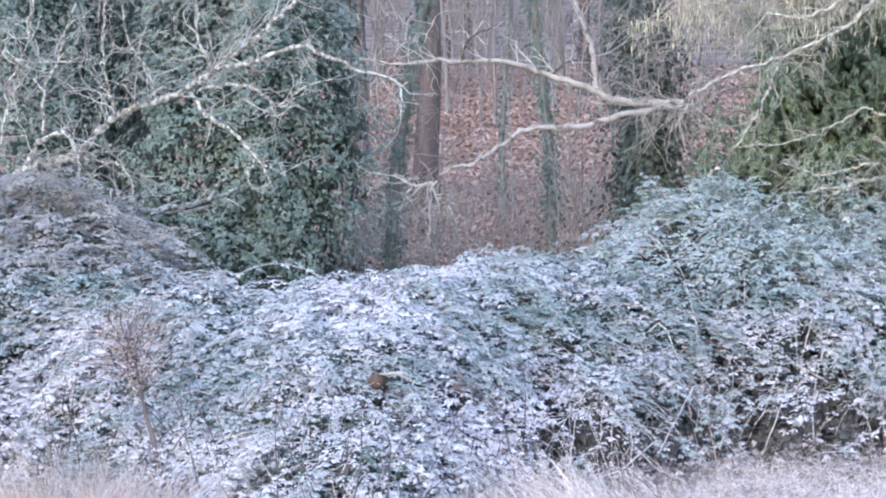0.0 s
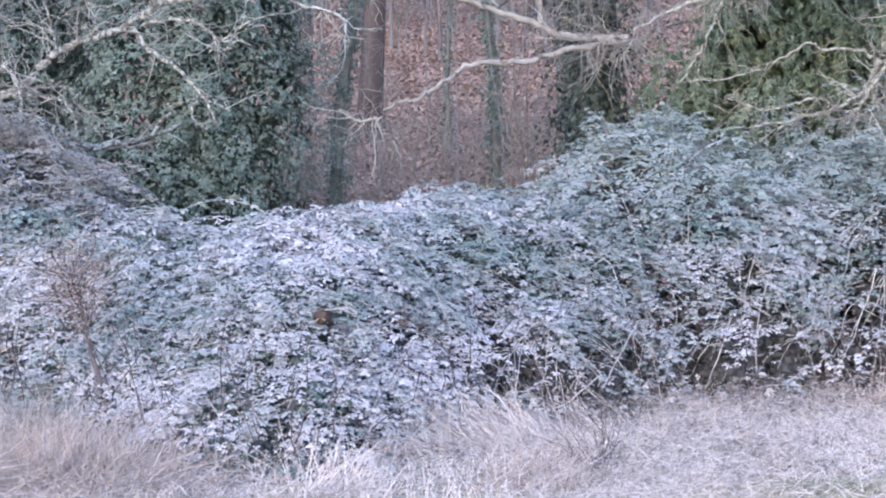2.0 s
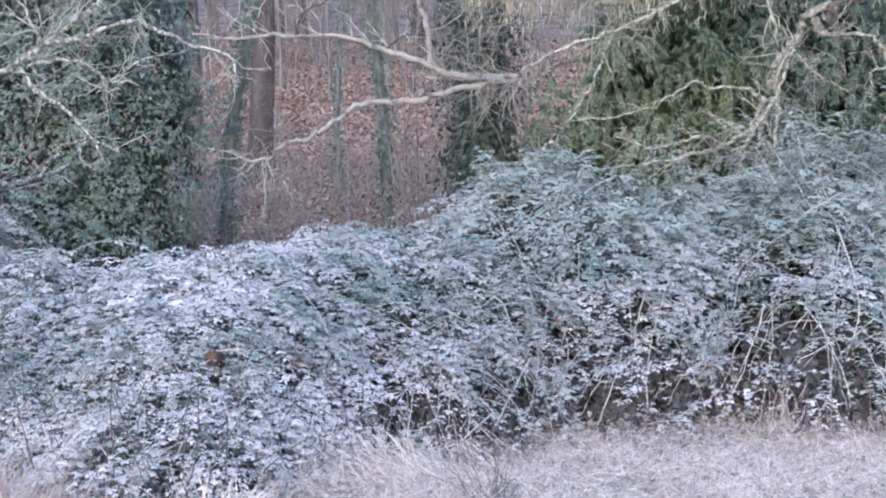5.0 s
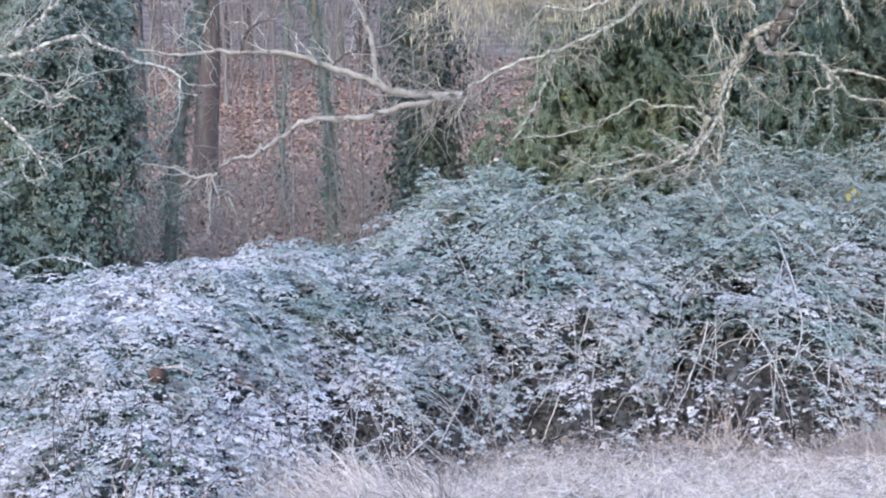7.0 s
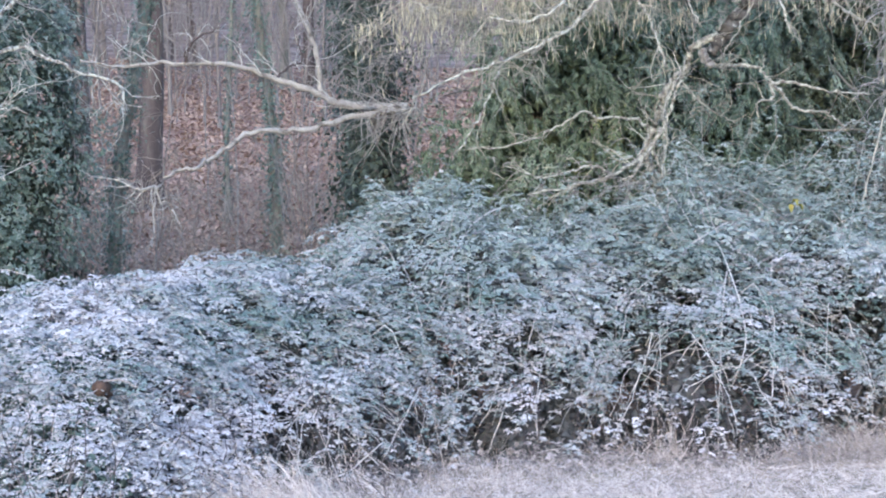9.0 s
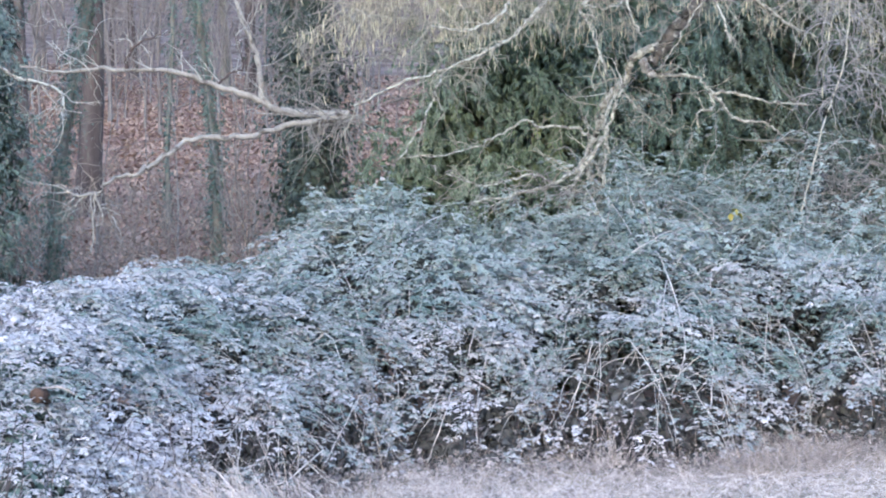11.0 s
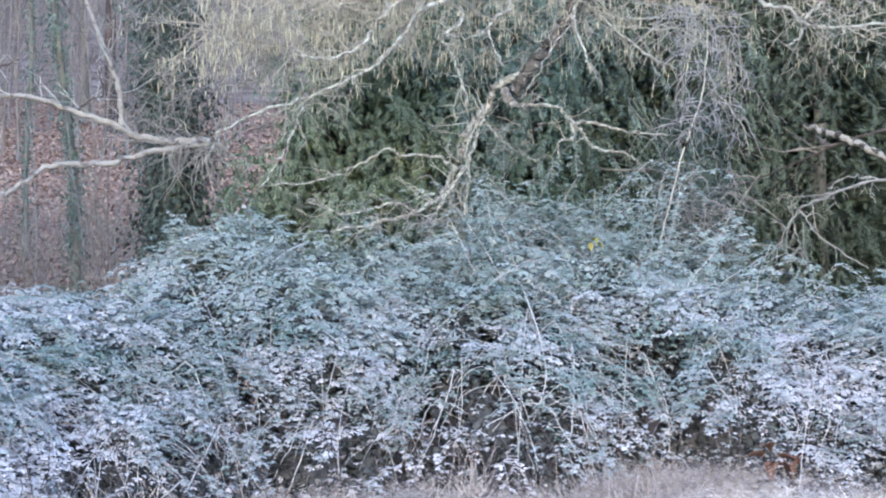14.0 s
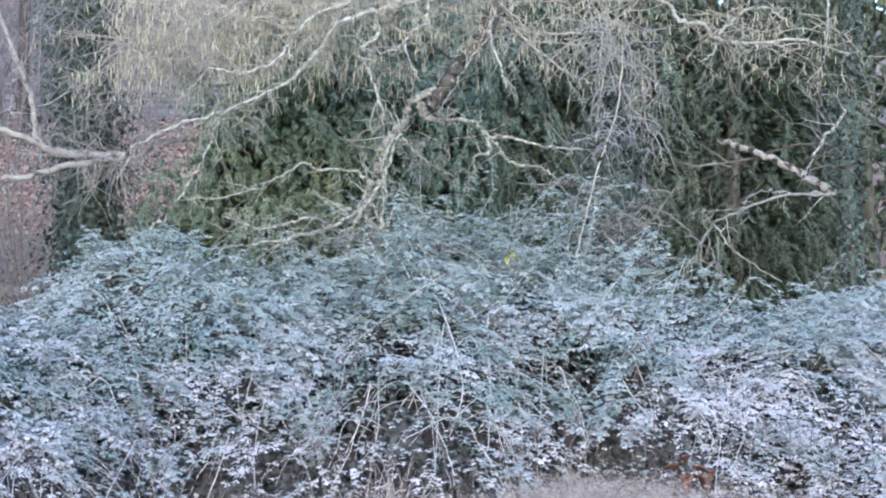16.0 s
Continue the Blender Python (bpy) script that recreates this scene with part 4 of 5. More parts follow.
def build_brushwood():
    """Bare saplings and twigs that veil the upper slope."""
    s = Soup()
    n = 560
    d = rng.uniform(44, 130, n)
    x = rng.uniform(-0.17, 0.15, n) * d
    st = np.stack([x, d, ground_z(x, d) - 0.05], -1)
    w = grow(st, np.stack([rng.normal(0, 0.07, n), rng.normal(0, 0.07, n), np.ones(n)], -1), rng.uniform(4, 13, n), 9, 0.05)
    tubes(s, w, taper(w, rng.uniform(0.012, 0.05, n), 0.008), 4)
    k = side_shoots(w, 10, 2.0, 4, 0.75, 0.3, 0.1, 1.0, 0.2)
    tubes(s, k, taper(k, 0.018, 0.007), 3)
    k2 = side_shoots(k, 3, 1.0, 3, 0.8, 0.1)
    tubes(s, k2, taper(k2, 0.014, 0.007), 3)
    tagged(part("far_brushwood", s, M_FARTWIG, kind="stuff"), "grey-mauve bare saplings and brushwood on the slope", "woodland")


build_brushwood()


def build_undergrowth():
    """Low grey brushwood at the slope's foot."""
    n = 1250
    d = rng.uniform(22.5, 36, n)
    x = rng.uniform(-0.07, 0.13, n) * d
    st = np.stack([x, d, ground_z(x, d) - 0.02], -1)
    w = grow(st, np.stack([rng.normal(0, 0.5, n), rng.normal(0, 0.3, n), np.ones(n)], -1), rng.uniform(0.35, 1.7, n), 6, 0.2)
    s = tubes(Soup(), w, taper(w, 0.005, 0.003), 3)
    k = side_shoots(w, 3, 0.35, 4, 0.8, 0.1)
    tubes(s, k, taper(k, 0.004, 0.002), 3)
    tagged(part("undergrowth", s, M_BRUSH, kind="stuff"), "low grey leafless brushwood on the fallen leaves", "undergrowth")


build_undergrowth()


def sapling(u, d, h, label):
    x = u * d / 17.5
    g = float(ground_z(x, d))
    t = thing("sapling", (x, d, g), label, "sapling", "bare saplings")
    w = grow(np.array([(x, d, g - 0.03)]), np.array([(rng.normal(0, 0.12), rng.normal(0, 0.1), 1)]), np.array([h]), 10, 0.07)
    part("stem", tubes(Soup(), w, taper(w, 0.013, 0.004), 5), M_GREYTWIG, t)
    k = side_shoots(w, 16, 0.7, 6, 0.6, 0.3, 0.15)
    part("twig_spray", tubes(Soup(), k, taper(k, 0.006, 0.002), 3), M_GREYTWIG, t, kind="stuff")


for i in range(20):
    sapling(rng.uniform(-0.9, 2.4), rng.uniform(23, 34), rng.uniform(1.6, 4.0), "bare thin sapling standing in fallen leaves")


def leafy_seedling(u, d, h, n):
    """A low shrub that still holds some bleached leaves."""
    x = u * d / 17.5
    g = float(ground_z(x, d))
    t = thing("seedling", (x, d, g), "low twiggy seedling still holding pale bleached leaves", "sapling", "leafy seedlings")
    w = grow(np.tile((x, d, g - 0.02), (7, 1)), np.stack([rng.normal(0, 0.5, 7), rng.normal(0, 0.3, 7), np.ones(7)], -1), rng.uniform(0.6, 1.0, 7) * h, 8, 0.12)
    for a in w:
        part("stem", tubes(Soup(), a, np.linspace(0.007, 0.003, 8), 4), M_GREYTWIG, t)
    k = side_shoots(w, 4, 0.25, 4, 0.8, 0.1, 0.3)
    q = k[:, 1:].reshape(-1, 3)[:n] + rng.normal(0, 0.03, (min(n, len(k) * 3), 3))
    part("side_stem", tubes(Soup(), k, taper(k, 0.004, 0.002), 3), M_GREYTWIG, t, kind="stuff")
    part("foliage", strew(Soup(), [leaf_shape(0.07, 0.04), leaf_shape(0.055, 0.035, -0.3)], q, frames_of(unit(rng.normal(0, 0.5, q.shape) + np.array((0, -0.5, 0.7))), rng.uniform(0, 6.28, len(q))), rng.uniform(0.7, 1.2, len(q)), np.zeros(len(q))), M_BLEACHED, t, kind="stuff")


for u_, d_, h_, n_ in ((1.28, 24.0, 1.2, 60), (1.52, 23.6, 1.15, 70), (-0.62, 23.8, 0.9, 24), (0.35, 25.0, 0.9, 18), (1.0, 26.0, 1.0, 26)):
    leafy_seedling(u_, d_, h_, n_)

# ---------------------------------------------------------------- evergreens


def crown_samples(n, c, r, lump=0.31, clump=0.0):
    """Places on an uneven crown's skin, more of them on the open side, with outward normals."""
    v = unit(rng.normal(0, 1, (n * 2, 3)))
    keep = (v[:, 1] < 0.25) | (rng.random(n * 2) < 0.1)
    v = v[keep][:n]
    q = v * 3.1
    bulge = 1 + lump * (wob(q[:, 0] + c[0], q[:, 2] + q[:, 1], 1.2, 1) + 0.6 * wob(q[:, 0] - c[0], q[:, 2] - q[:, 1], 2.9, 2) + 0.45 * wob(q[:, 0] * r[0], q[:, 2] * r[2], 2.6, 3) + clump * wob(q[:, 0] * r[0], q[:, 2] * r[2] * 1.3, 2.4, 5))
    deep = rng.exponential(0.07, len(v)) - 0.03
    p = np.array(c) + v * np.array(r) * (bulge - deep)[:, None]
    return p, unit(v / np.array(r)), deep


def feathery_fronds(parent, c, r, n, material, leaf_scale, frost):
    """Drooping shoots with narrow leaves along both sides, in lighter and darker masses."""
    q, qn, _ = crown_samples(n, c, tuple(0.97 * a for a in r), clump=0.3)
    q, qn = q[q[:, 2] > 1.4], qn[q[:, 2] > 1.4]
    n = len(q)
    drift = np.stack([0.9 * wob(q[:, 0], q[:, 2], 1.9, 61), np.full(n, -0.35), np.full(n, -0.1)], -1)
    w = grow(q, 0.5 * qn + drift + rng.normal(0, 0.3, q.shape), rng.uniform(0.25, 0.6, n) * leaf_scale**0.5, 11, 0.07, 0.16)
    part("shoot_mass", tubes(Soup(), w[:, ::2], taper(w[:, ::2], 0.004, 0.002), 3), M_GREYTRUNK, parent, kind="stuff")
    node = w[:, 1:].repeat(2, axis=1)
    k = node.shape[1]
    tan = unit(np.gradient(w, axis=1))[:, 1:].repeat(2, axis=1)
    side = unit(np.cross(tan, np.array((0, 0, 1.0)))) * np.where(np.arange(k) % 2, 1, -1)[None, :, None]
    way = (0.75 * tan + 0.8 * side + np.array((0, -0.05, -0.15)) + rng.normal(0, 0.2, side.shape)).reshape(-1, 3)
    up = np.array((0, -0.35, 0.9)) + rng.normal(0, 0.3, way.shape)
    own = frost + 0.22 + 0.34 * wob(q[:, 0], q[:, 2] + 0.5 * q[:, 1], 3.4, 62) + rng.normal(0, 0.12, n)
    own = np.clip(np.repeat(own, k) + rng.normal(0, 0.1, n * k), 0, 1)
    leaves = [plain_leaf(0.066, 0.024, 0.2, 0.3), plain_leaf(0.054, 0.02, 0.1, 0.2)]
    part("frond_foliage", strew(Soup(), leaves, node.reshape(-1, 3), frames_along(way, up), rng.uniform(0.7, 1.25, n * k) * leaf_scale, own), material, parent, "drooping feathery shoots", "stuff")


def evergreen(name, c, r, n, shapes, material, label, category, n_trunks=2, bark=M_GREYTRUNK, drop=0.5, leaf_scale=1.0, hang=0.0, frost=0.25, pieces_n=220, group="evergreens", fine_shapes=(), fronds=0):
    g = float(ground_z(c[0], c[1]))
    t = thing(name, (c[0], c[1], g), label, category, group)
    for i in range(n_trunks):
        o = (i - (n_trunks - 1) / 2) * 0.5
        z = np.linspace(-0.1, c[2] + r[2] * 0.7 - g, 12)
        path = np.stack([c[0] + o + 0.12 * o * z + 0.05 * np.sin(z * 1.3 + i), c[1] + 0.05 * np.cos(z + i), g + z], -1)
        part("trunk", tubes(Soup(), path, np.linspace(0.13, 0.04, 12), 8), bark, t, smooth=True)
        w = side_shoots(path[None], 26, 1.2, 6, 0.9, 0.2, 0.2)
        part("bough_mass", tubes(Soup(), w, taper(w, 0.025, 0.006), 4), bark, t, kind="stuff")
    ivy = name == "ivy_tree"
    p, nrm, deep = crown_samples(n, c, r, clump=0.35 if ivy else 0.15)
    ok = (p[:, 2] > ground_z(p[:, 0], p[:, 1]) + 0.05) & ((p[:, 2] > 1.3) | (rng.random(len(p)) < 0.3))
    p, nrm, deep = p[ok], nrm[ok], deep[ok]
    up = unit(nrm * (0.35 if hang else 0.8) + np.array((0, -0.1, 0.9 if hang else drop)) + rng.normal(0, 0.3, p.shape))
    R = frames_of(up, np.pi + rng.normal(0, 0.8 if hang else 1.6, len(p)))
    sc = rng.uniform(0.7, 1.3, len(p)) * leaf_scale
    rime = np.clip(rng.normal(frost, 0.25, len(p)) - 0.8 * deep, 0, 1)
    # inner shell of leaves; ivy trees take the darker ivy as painted shade
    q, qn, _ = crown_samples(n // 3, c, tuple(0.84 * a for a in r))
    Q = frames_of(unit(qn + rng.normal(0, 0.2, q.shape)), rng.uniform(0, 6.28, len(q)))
    part("inner_foliage", strew(Soup(), shapes, q, Q, rng.uniform(1.6, 2.3, len(q)) * leaf_scale, np.zeros(len(q))), M_DARKIVY if ivy else material, t, "inner leaves, on ivy trees coloured dark as shade", "stuff")
    one, rest = np.arange(pieces_n), np.arange(pieces_n, len(p))
    if fronds:
        rest = rest[::3]
    part("foliage", strew(Soup(), shapes, p[rest], R[rest], sc[rest], rime[rest]), material, t, kind="stuff")
    if fronds:
        feathery_fronds(t, c, r, fronds, material, leaf_scale, frost)
    pieces("leaf", [Soup().add(v, q, f * frost).mesh("leaf", material) for v, q, f in (fine_shapes or shapes)], p[one], R[one], sc[one], t)
    return t


IVY = [ivy_leaf(0.046), ivy_leaf(0.038), ivy_leaf(0.053)]
LAUREL = [laurel_spray(0.088, plain_leaf) for _ in range(4)]
FINE = [laurel_spray(0.088) for _ in range(3)]
evergreen("ivy_tree", (-2.15, 22.0, 2.9), (1.25, 1.3, 3.1), 44000, IVY, M_IVY, "dense dark green ivy-smothered tree behind the brambles", "tree", leaf_scale=1.1, frost=0.5)
evergreen("ivy_tree", (-4.15, 23.6, 4.6), (0.85, 1.2, 2.4), 22000, IVY, M_IVY, "ivy-smothered tree top with bare twigs in front", "tree", leaf_scale=1.1, frost=0.5)
evergreen("ivy_tree", (-4.9, 22.4, 3.1), (1.4, 1.3, 3.4), 36000, IVY, M_IVY, "dark ivy-covered tree at the end of the thicket", "tree", leaf_scale=1.1, frost=0.5)
evergreen("laurel_bush", (4.65, 22.6, 2.2), (1.55, 1.5, 2.5), 9500, LAUREL, M_LAUREL, "olive-green laurel bush with drooping leaves", "shrub", hang=1.0, fine_shapes=FINE, fronds=2300)
evergreen("laurel_bush", (6.3, 22.9, 2.9), (1.7, 1.6, 3.1), 10000, LAUREL, M_BLUELAUREL, "tall green laurel bush behind the hazel", "shrub", hang=1.0, fine_shapes=FINE, fronds=2500)
evergreen("laurel_bush", (8.2, 23.0, 3.5), (1.5, 1.5, 3.6), 6000, LAUREL, M_DARKLAUREL, "green laurel bush half veiled by hazel twigs", "shrub", hang=1.0, fine_shapes=FINE, fronds=1500)
evergreen("frosted_shrub", (7.6, 19.9, 2.95), (0.33, 0.4, 0.9), 2200, IVY, M_DARKIVY, "upright frosty blue-green shrub beside the leaning pole", "shrub", n_trunks=1, frost=0.3, pieces_n=150)
evergreen("yew_bush", (10.3, 23.3, 3.9), (1.7, 1.6, 4.6), 7500, LAUREL, M_DARKLAUREL, "dark green shady evergreen behind broken birch trunk", "shrub", hang=1.0, fine_shapes=FINE, fronds=1900, leaf_scale=0.85, frost=0.05)
evergreen("yew_bush", (9.1, 24.3, 4.0), (1.2, 1.1, 4.6), 6000, LAUREL, M_DARKLAUREL, "dark evergreen filling the gap behind leaning birch", "shrub", hang=1.0, fine_shapes=FINE, fronds=1500, leaf_scale=0.9, frost=0.05, pieces_n=120)
evergreen("yew_bush", (11.4, 26.6, 6.4), (3.6, 1.4, 6.0), 5200, LAUREL, M_DARKLAUREL, "tall dark evergreen closing the wood behind", "shrub", hang=1.0, fine_shapes=FINE, leaf_scale=2.0, frost=0.05, pieces_n=80)
evergreen("yew_bush", (7.8, 26.6, 6.4), (2.8, 1.3, 5.4), 4200, LAUREL, M_DARKLAUREL, "tall dark evergreen rising behind the laurels", "shrub", hang=1.0, fine_shapes=FINE, leaf_scale=1.8, frost=0.05, pieces_n=80)
evergreen("yew_bush", (9.8, 29.0, 7.2), (4.4, 1.2, 6.4), 4200, LAUREL, M_DARKLAUREL, "high dark evergreen at the back of the wood", "shrub", hang=1.0, fine_shapes=FINE, leaf_scale=2.4, frost=0.05, pieces_n=60)
evergreen("yew_bush", (13.0, 23.6, 3.9), (1.9, 1.6, 4.6), 3600, LAUREL, M_DARKLAUREL, "dark evergreen bush at the end of the bank", "shrub", hang=1.0, fine_shapes=FINE, frost=0.05)

# ---------------------------------------------------------------- bare limbs


def limb(parent, name, pts, d0, d1, r0, r1, material, n=None, label="", sides=9, jitter=0.008, shoots=0, shoot_len=0.4, lift=0.0, sag=0.0, twig=M_TWIG):
    w = smooth_path(line(pts, d0, d1), n or 5 * len(pts), jitter)
    r = np.linspace(r0, r1, len(w)) * (1 + 0.12 * np.sin(np.arange(len(w)) * 1.9))
    ob = part(name, tubes(Soup(), w, r, sides), material, parent, label, smooth=True)
    if shoots:
        s = Soup()
        k = side_shoots(w[None], shoots, shoot_len, 7, 0.75, lift, 0.1, 1.0, 0.22, sag)
        tubes(s, k, taper(k, min(0.008, r1 * 0.8), 0.0025), 3)
        k2 = side_shoots(k, 3, shoot_len * 0.45, 5, 0.8, lift, 0.2, 1.0, 0.25, sag)
        tubes(s, k2, taper(k2, 0.0035, 0.0018), 3)
        part("twig_spray", s, twig, ob, kind="stuff")
    return w


def lichened_limb():
    base = at(-5.6, 0.4, 18.6)
    t = thing("bare_tree", (base[0], base[1], float(ground_z(base[0], base[1]))), "leaning lichen-covered tree limb crusted pale grey", "tree")
    D = 18.6
    limb(t, "trunk", [(-5.6, 0.2), (-5.2, 1.3), (-4.6, 2.0), (-3.93, 2.36), (-3.66, 2.52), (-3.40, 2.58), (-3.22, 2.62), (-3.05, 2.83), (-2.9, 2.96), (-2.72, 3.05), (-2.54, 3.1), (-2.36, 3.16), (-2.24, 3.25), (-2.09, 3.33), (-1.88, 3.52), (-1.7, 3.64), (-1.45, 3.85), (-1.2, 4.1), (-0.8, 4.5)],
         D, D, 0.048, 0.02, M_LICHEN, n=120, jitter=0.012, shoots=30, shoot_len=0.6, lift=0.35)
    front = [
        ([(-2.0, 3.39), (-1.69, 3.45), (-1.3, 3.60), (-1.03, 3.51), (-0.73, 3.37), (-0.41, 3.28), (-0.36, 3.0)], 0.024, 12),
        ([(-2.15, 3.19), (-2.06, 3.23), (-1.82, 3.25), (-1.6, 3.17), (-1.51, 3.07), (-1.57, 2.96)], 0.021, 8),
        ([(-1.51, 3.07), (-1.39, 3.1), (-1.24, 3.23), (-0.91, 3.33)], 0.012, 5),
        ([(-1.51, 3.07), (-1.38, 3.06), (-1.24, 3.05), (-1.2, 2.93)], 0.013, 3),
        ([(-2.24, 3.18), (-2.12, 3.01), (-1.88, 2.84), (-1.66, 2.62), (-1.51, 2.33)], 0.024, 8),
        ([(-1.66, 2.6), (-1.52, 2.51), (-1.39, 2.44)], 0.014, 3),
        ([(-1.68, 2.59), (-1.73, 2.40), (-1.6, 2.28)], 0.013, 2),
        ([(-2.06, 3.34), (-2.09, 3.49), (-2.18, 3.67), (-2.19, 4.01), (-2.25, 4.5)], 0.02, 14),
    ]
    back = [
        ([(-3.70, 2.5), (-3.60, 2.71), (-3.53, 2.77), (-3.35, 2.83), (-3.29, 2.74), (-3.22, 2.56), (-3.23, 2.31)], 0.028, 6),
        ([(-2.89, 2.95), (-2.96, 3.22), (-3.02, 3.58), (-2.99, 4.3)], 0.014, 10),
        ([(-2.54, 3.12), (-2.63, 3.4), (-2.81, 3.7), (-2.85, 4.3)], 0.012, 8),
        ([(-2.57, 3.10), (-2.7, 3.2), (-2.93, 3.28)], 0.011, 4),
        ([(-3.54, 2.8), (-3.54, 3.22), (-3.39, 3.52), (-3.36, 3.73), (-3.21, 4.1)], 0.016, 9),
        ([(-4.3, 2.2), (-4.1, 2.9), (-3.93, 3.52), (-3.75, 3.46), (-3.39, 3.45), (-3.14, 3.52)], 0.014, 10),
        ([(-4.0, 2.4), (-3.87, 3.01), (-3.87, 3.22), (-3.7, 3.6), (-3.6, 4.3)], 0.016, 12),
        ([(-3.2, 2.6), (-2.96, 2.56), (-2.87, 2.54), (-2.76, 2.4), (-2.75, 2.22), (-2.76, 2.1)], 0.012, 3),
    ]
    for pts, r, n in front + back:
        limb(t, "limb", pts, D, D - 0.3, r, r * 0.4, M_LICHEN, shoots=n, shoot_len=0.4, lift=0.1)


lichened_limb()


def low_dead_branch():
    t = thing("dead_branch", at(-2.67, 2.15, 18.7), "broken pale dead branch lying in the ivy", "branch")
    limb(t, "limb", [(-2.7, 2.13), (-2.42, 2.16), (-2.24, 2.19), (-2.0, 2.25), (-1.81, 2.34)], 18.7, 19.6, 0.036, 0.016, M_LICHEN, n=24, shoots=6, shoot_len=0.3)
    limb(t, "limb", [(-2.06, 2.24), (-2.01, 2.36), (-1.91, 2.43)], 19.3, 19.4, 0.022, 0.014, M_LICHEN)
    limb(t, "limb", [(-2.6, 2.12), (-2.3, 2.13), (-2.04, 2.18)], 18.8, 19.3, 0.02, 0.012, M_SMOOTH)


low_dead_branch()


def forked_limb():
    base = at(1.85, 1.35, 24.3)
    t = thing("bare_tree", (base[0], base[1], float(ground_z(base[0], base[1]))), "bare tree with a long forked pale grey limb", "tree")
    D = 20.6
    root = [at(1.80, 1.35, 24.2), at(1.80, 2.3, 24.2), at(1.82, 2.9, 24.0), at(1.95, 3.05, 22.6), at(2.13, 3.08, D)]
    part("trunk", tubes(Soup(), smooth_path(root, 24, 0.01), np.linspace(0.08, 0.046, 24), 9), M_SMOOTH, t, smooth=True)
    limb(t, "limb", [(2.13, 3.08), (1.73, 3.09), (1.48, 3.13), (1.28, 3.23), (0.98, 3.33), (0.63, 3.44), (0.33, 3.47), (-0.17, 3.46), (-0.45, 3.44), (-0.75, 3.49)], D, D, 0.048, 0.012, M_SMOOTH, n=48, jitter=0.01, shoots=12, shoot_len=0.45, lift=0.2)
    limb(t, "limb", [(2.13, 3.08), (1.95, 3.045), (1.73, 3.01), (1.23, 2.89), (0.78, 2.87), (0.48, 2.69), (0.28, 2.55), (0.08, 2.51), (-0.10, 2.38)], D, D - 0.4, 0.038, 0.018, M_SMOOTH, n=48, jitter=0.012)
    limb(t, "limb", [(-0.10, 2.38), (-0.25, 2.36), (-0.42, 2.46)], D - 0.4, D - 0.4, 0.02, 0.01, M_SMOOTH, shoots=8, shoot_len=0.4, sag=0.1)
    limb(t, "limb", [(-0.10, 2.38), (-0.05, 2.25), (0.1, 2.13)], D - 0.4, D - 0.4, 0.016, 0.007, M_SMOOTH, shoots=5, shoot_len=0.3, sag=0.1)
    limb(t, "limb", [(-0.10, 2.36), (-0.12, 2.0), (-0.15, 1.85)], D - 0.4, D - 0.5, 0.01, 0.006, M_SMOOTH, shoots=2, shoot_len=0.2)
    limb(t, "limb", [(1.37, 3.17), (1.33, 3.50), (1.26, 3.75), (1.16, 4.0), (0.95, 4.6)], D, D, 0.034, 0.02, M_SMOOTH, shoots=6, shoot_len=0.5, lift=0.3)
    limb(t, "limb", [(0.16, 3.46), (0.19, 3.58), (0.26, 3.68), (0.48, 3.78)], D, D - 0.2, 0.022, 0.01, M_TRUNK, shoots=5, shoot_len=0.3)
    limb(t, "limb", [(0.95, 3.34), (1.1, 3.45), (1.2, 3.5), (1.12, 3.8)], D, D - 0.2, 0.014, 0.007, M_TRUNK, shoots=6, shoot_len=0.25)
    # the twiggy burr at the fork
    st = np.array([at(a, 3.07, D - 0.05) for a in rng.uniform(1.75, 2.25, 60)])
    k = grow(st, np.stack([rng.normal(-0.3, 0.7, 60), rng.normal(-0.2, 0.4, 60), rng.normal(-0.6, 0.5, 60)], -1), rng.uniform(0.2, 0.9, 60), 8, 0.24)
    part("twig_spray", tubes(Soup(), k, taper(k, 0.006, 0.0025), 4), M_GREYTWIG, t, "spray of fine dead twigs", "stuff")


forked_limb()


def shaggy_twigs(name, u0, u1, v0, v1, d, n, length, material, label, sag=0.12):
    """A tangle of fine twigs before an ivy trunk."""
    b = at((u0 + u1) / 2, v0, d)
    t = thing(name, b, label, "twig_spray")
    st = np.array([at(rng.uniform(u0, u1), rng.uniform(v0, v1), d + rng.uniform(-0.2, 0.2)) for _ in range(n)])
    k = grow(st, rng.normal(0, 1, (n, 3)) * np.array((1, 0.4, 0.8)), rng.uniform(0.4, 1.2, n) * length, 8, 0.25, sag)
    for w in k:
        part("stem", tubes(Soup(), w, np.linspace(0.006, 0.002, len(w)), 4), material, t)
    s = Soup()
    k2 = side_shoots(k, 4, length * 0.5, 6, 0.8, 0, 0.1, 1.0, 0.3, sag)
    tubes(s, k2, taper(k2, 0.004, 0.0018), 3)
    part("stem_mass", s, material, t, kind="stuff")


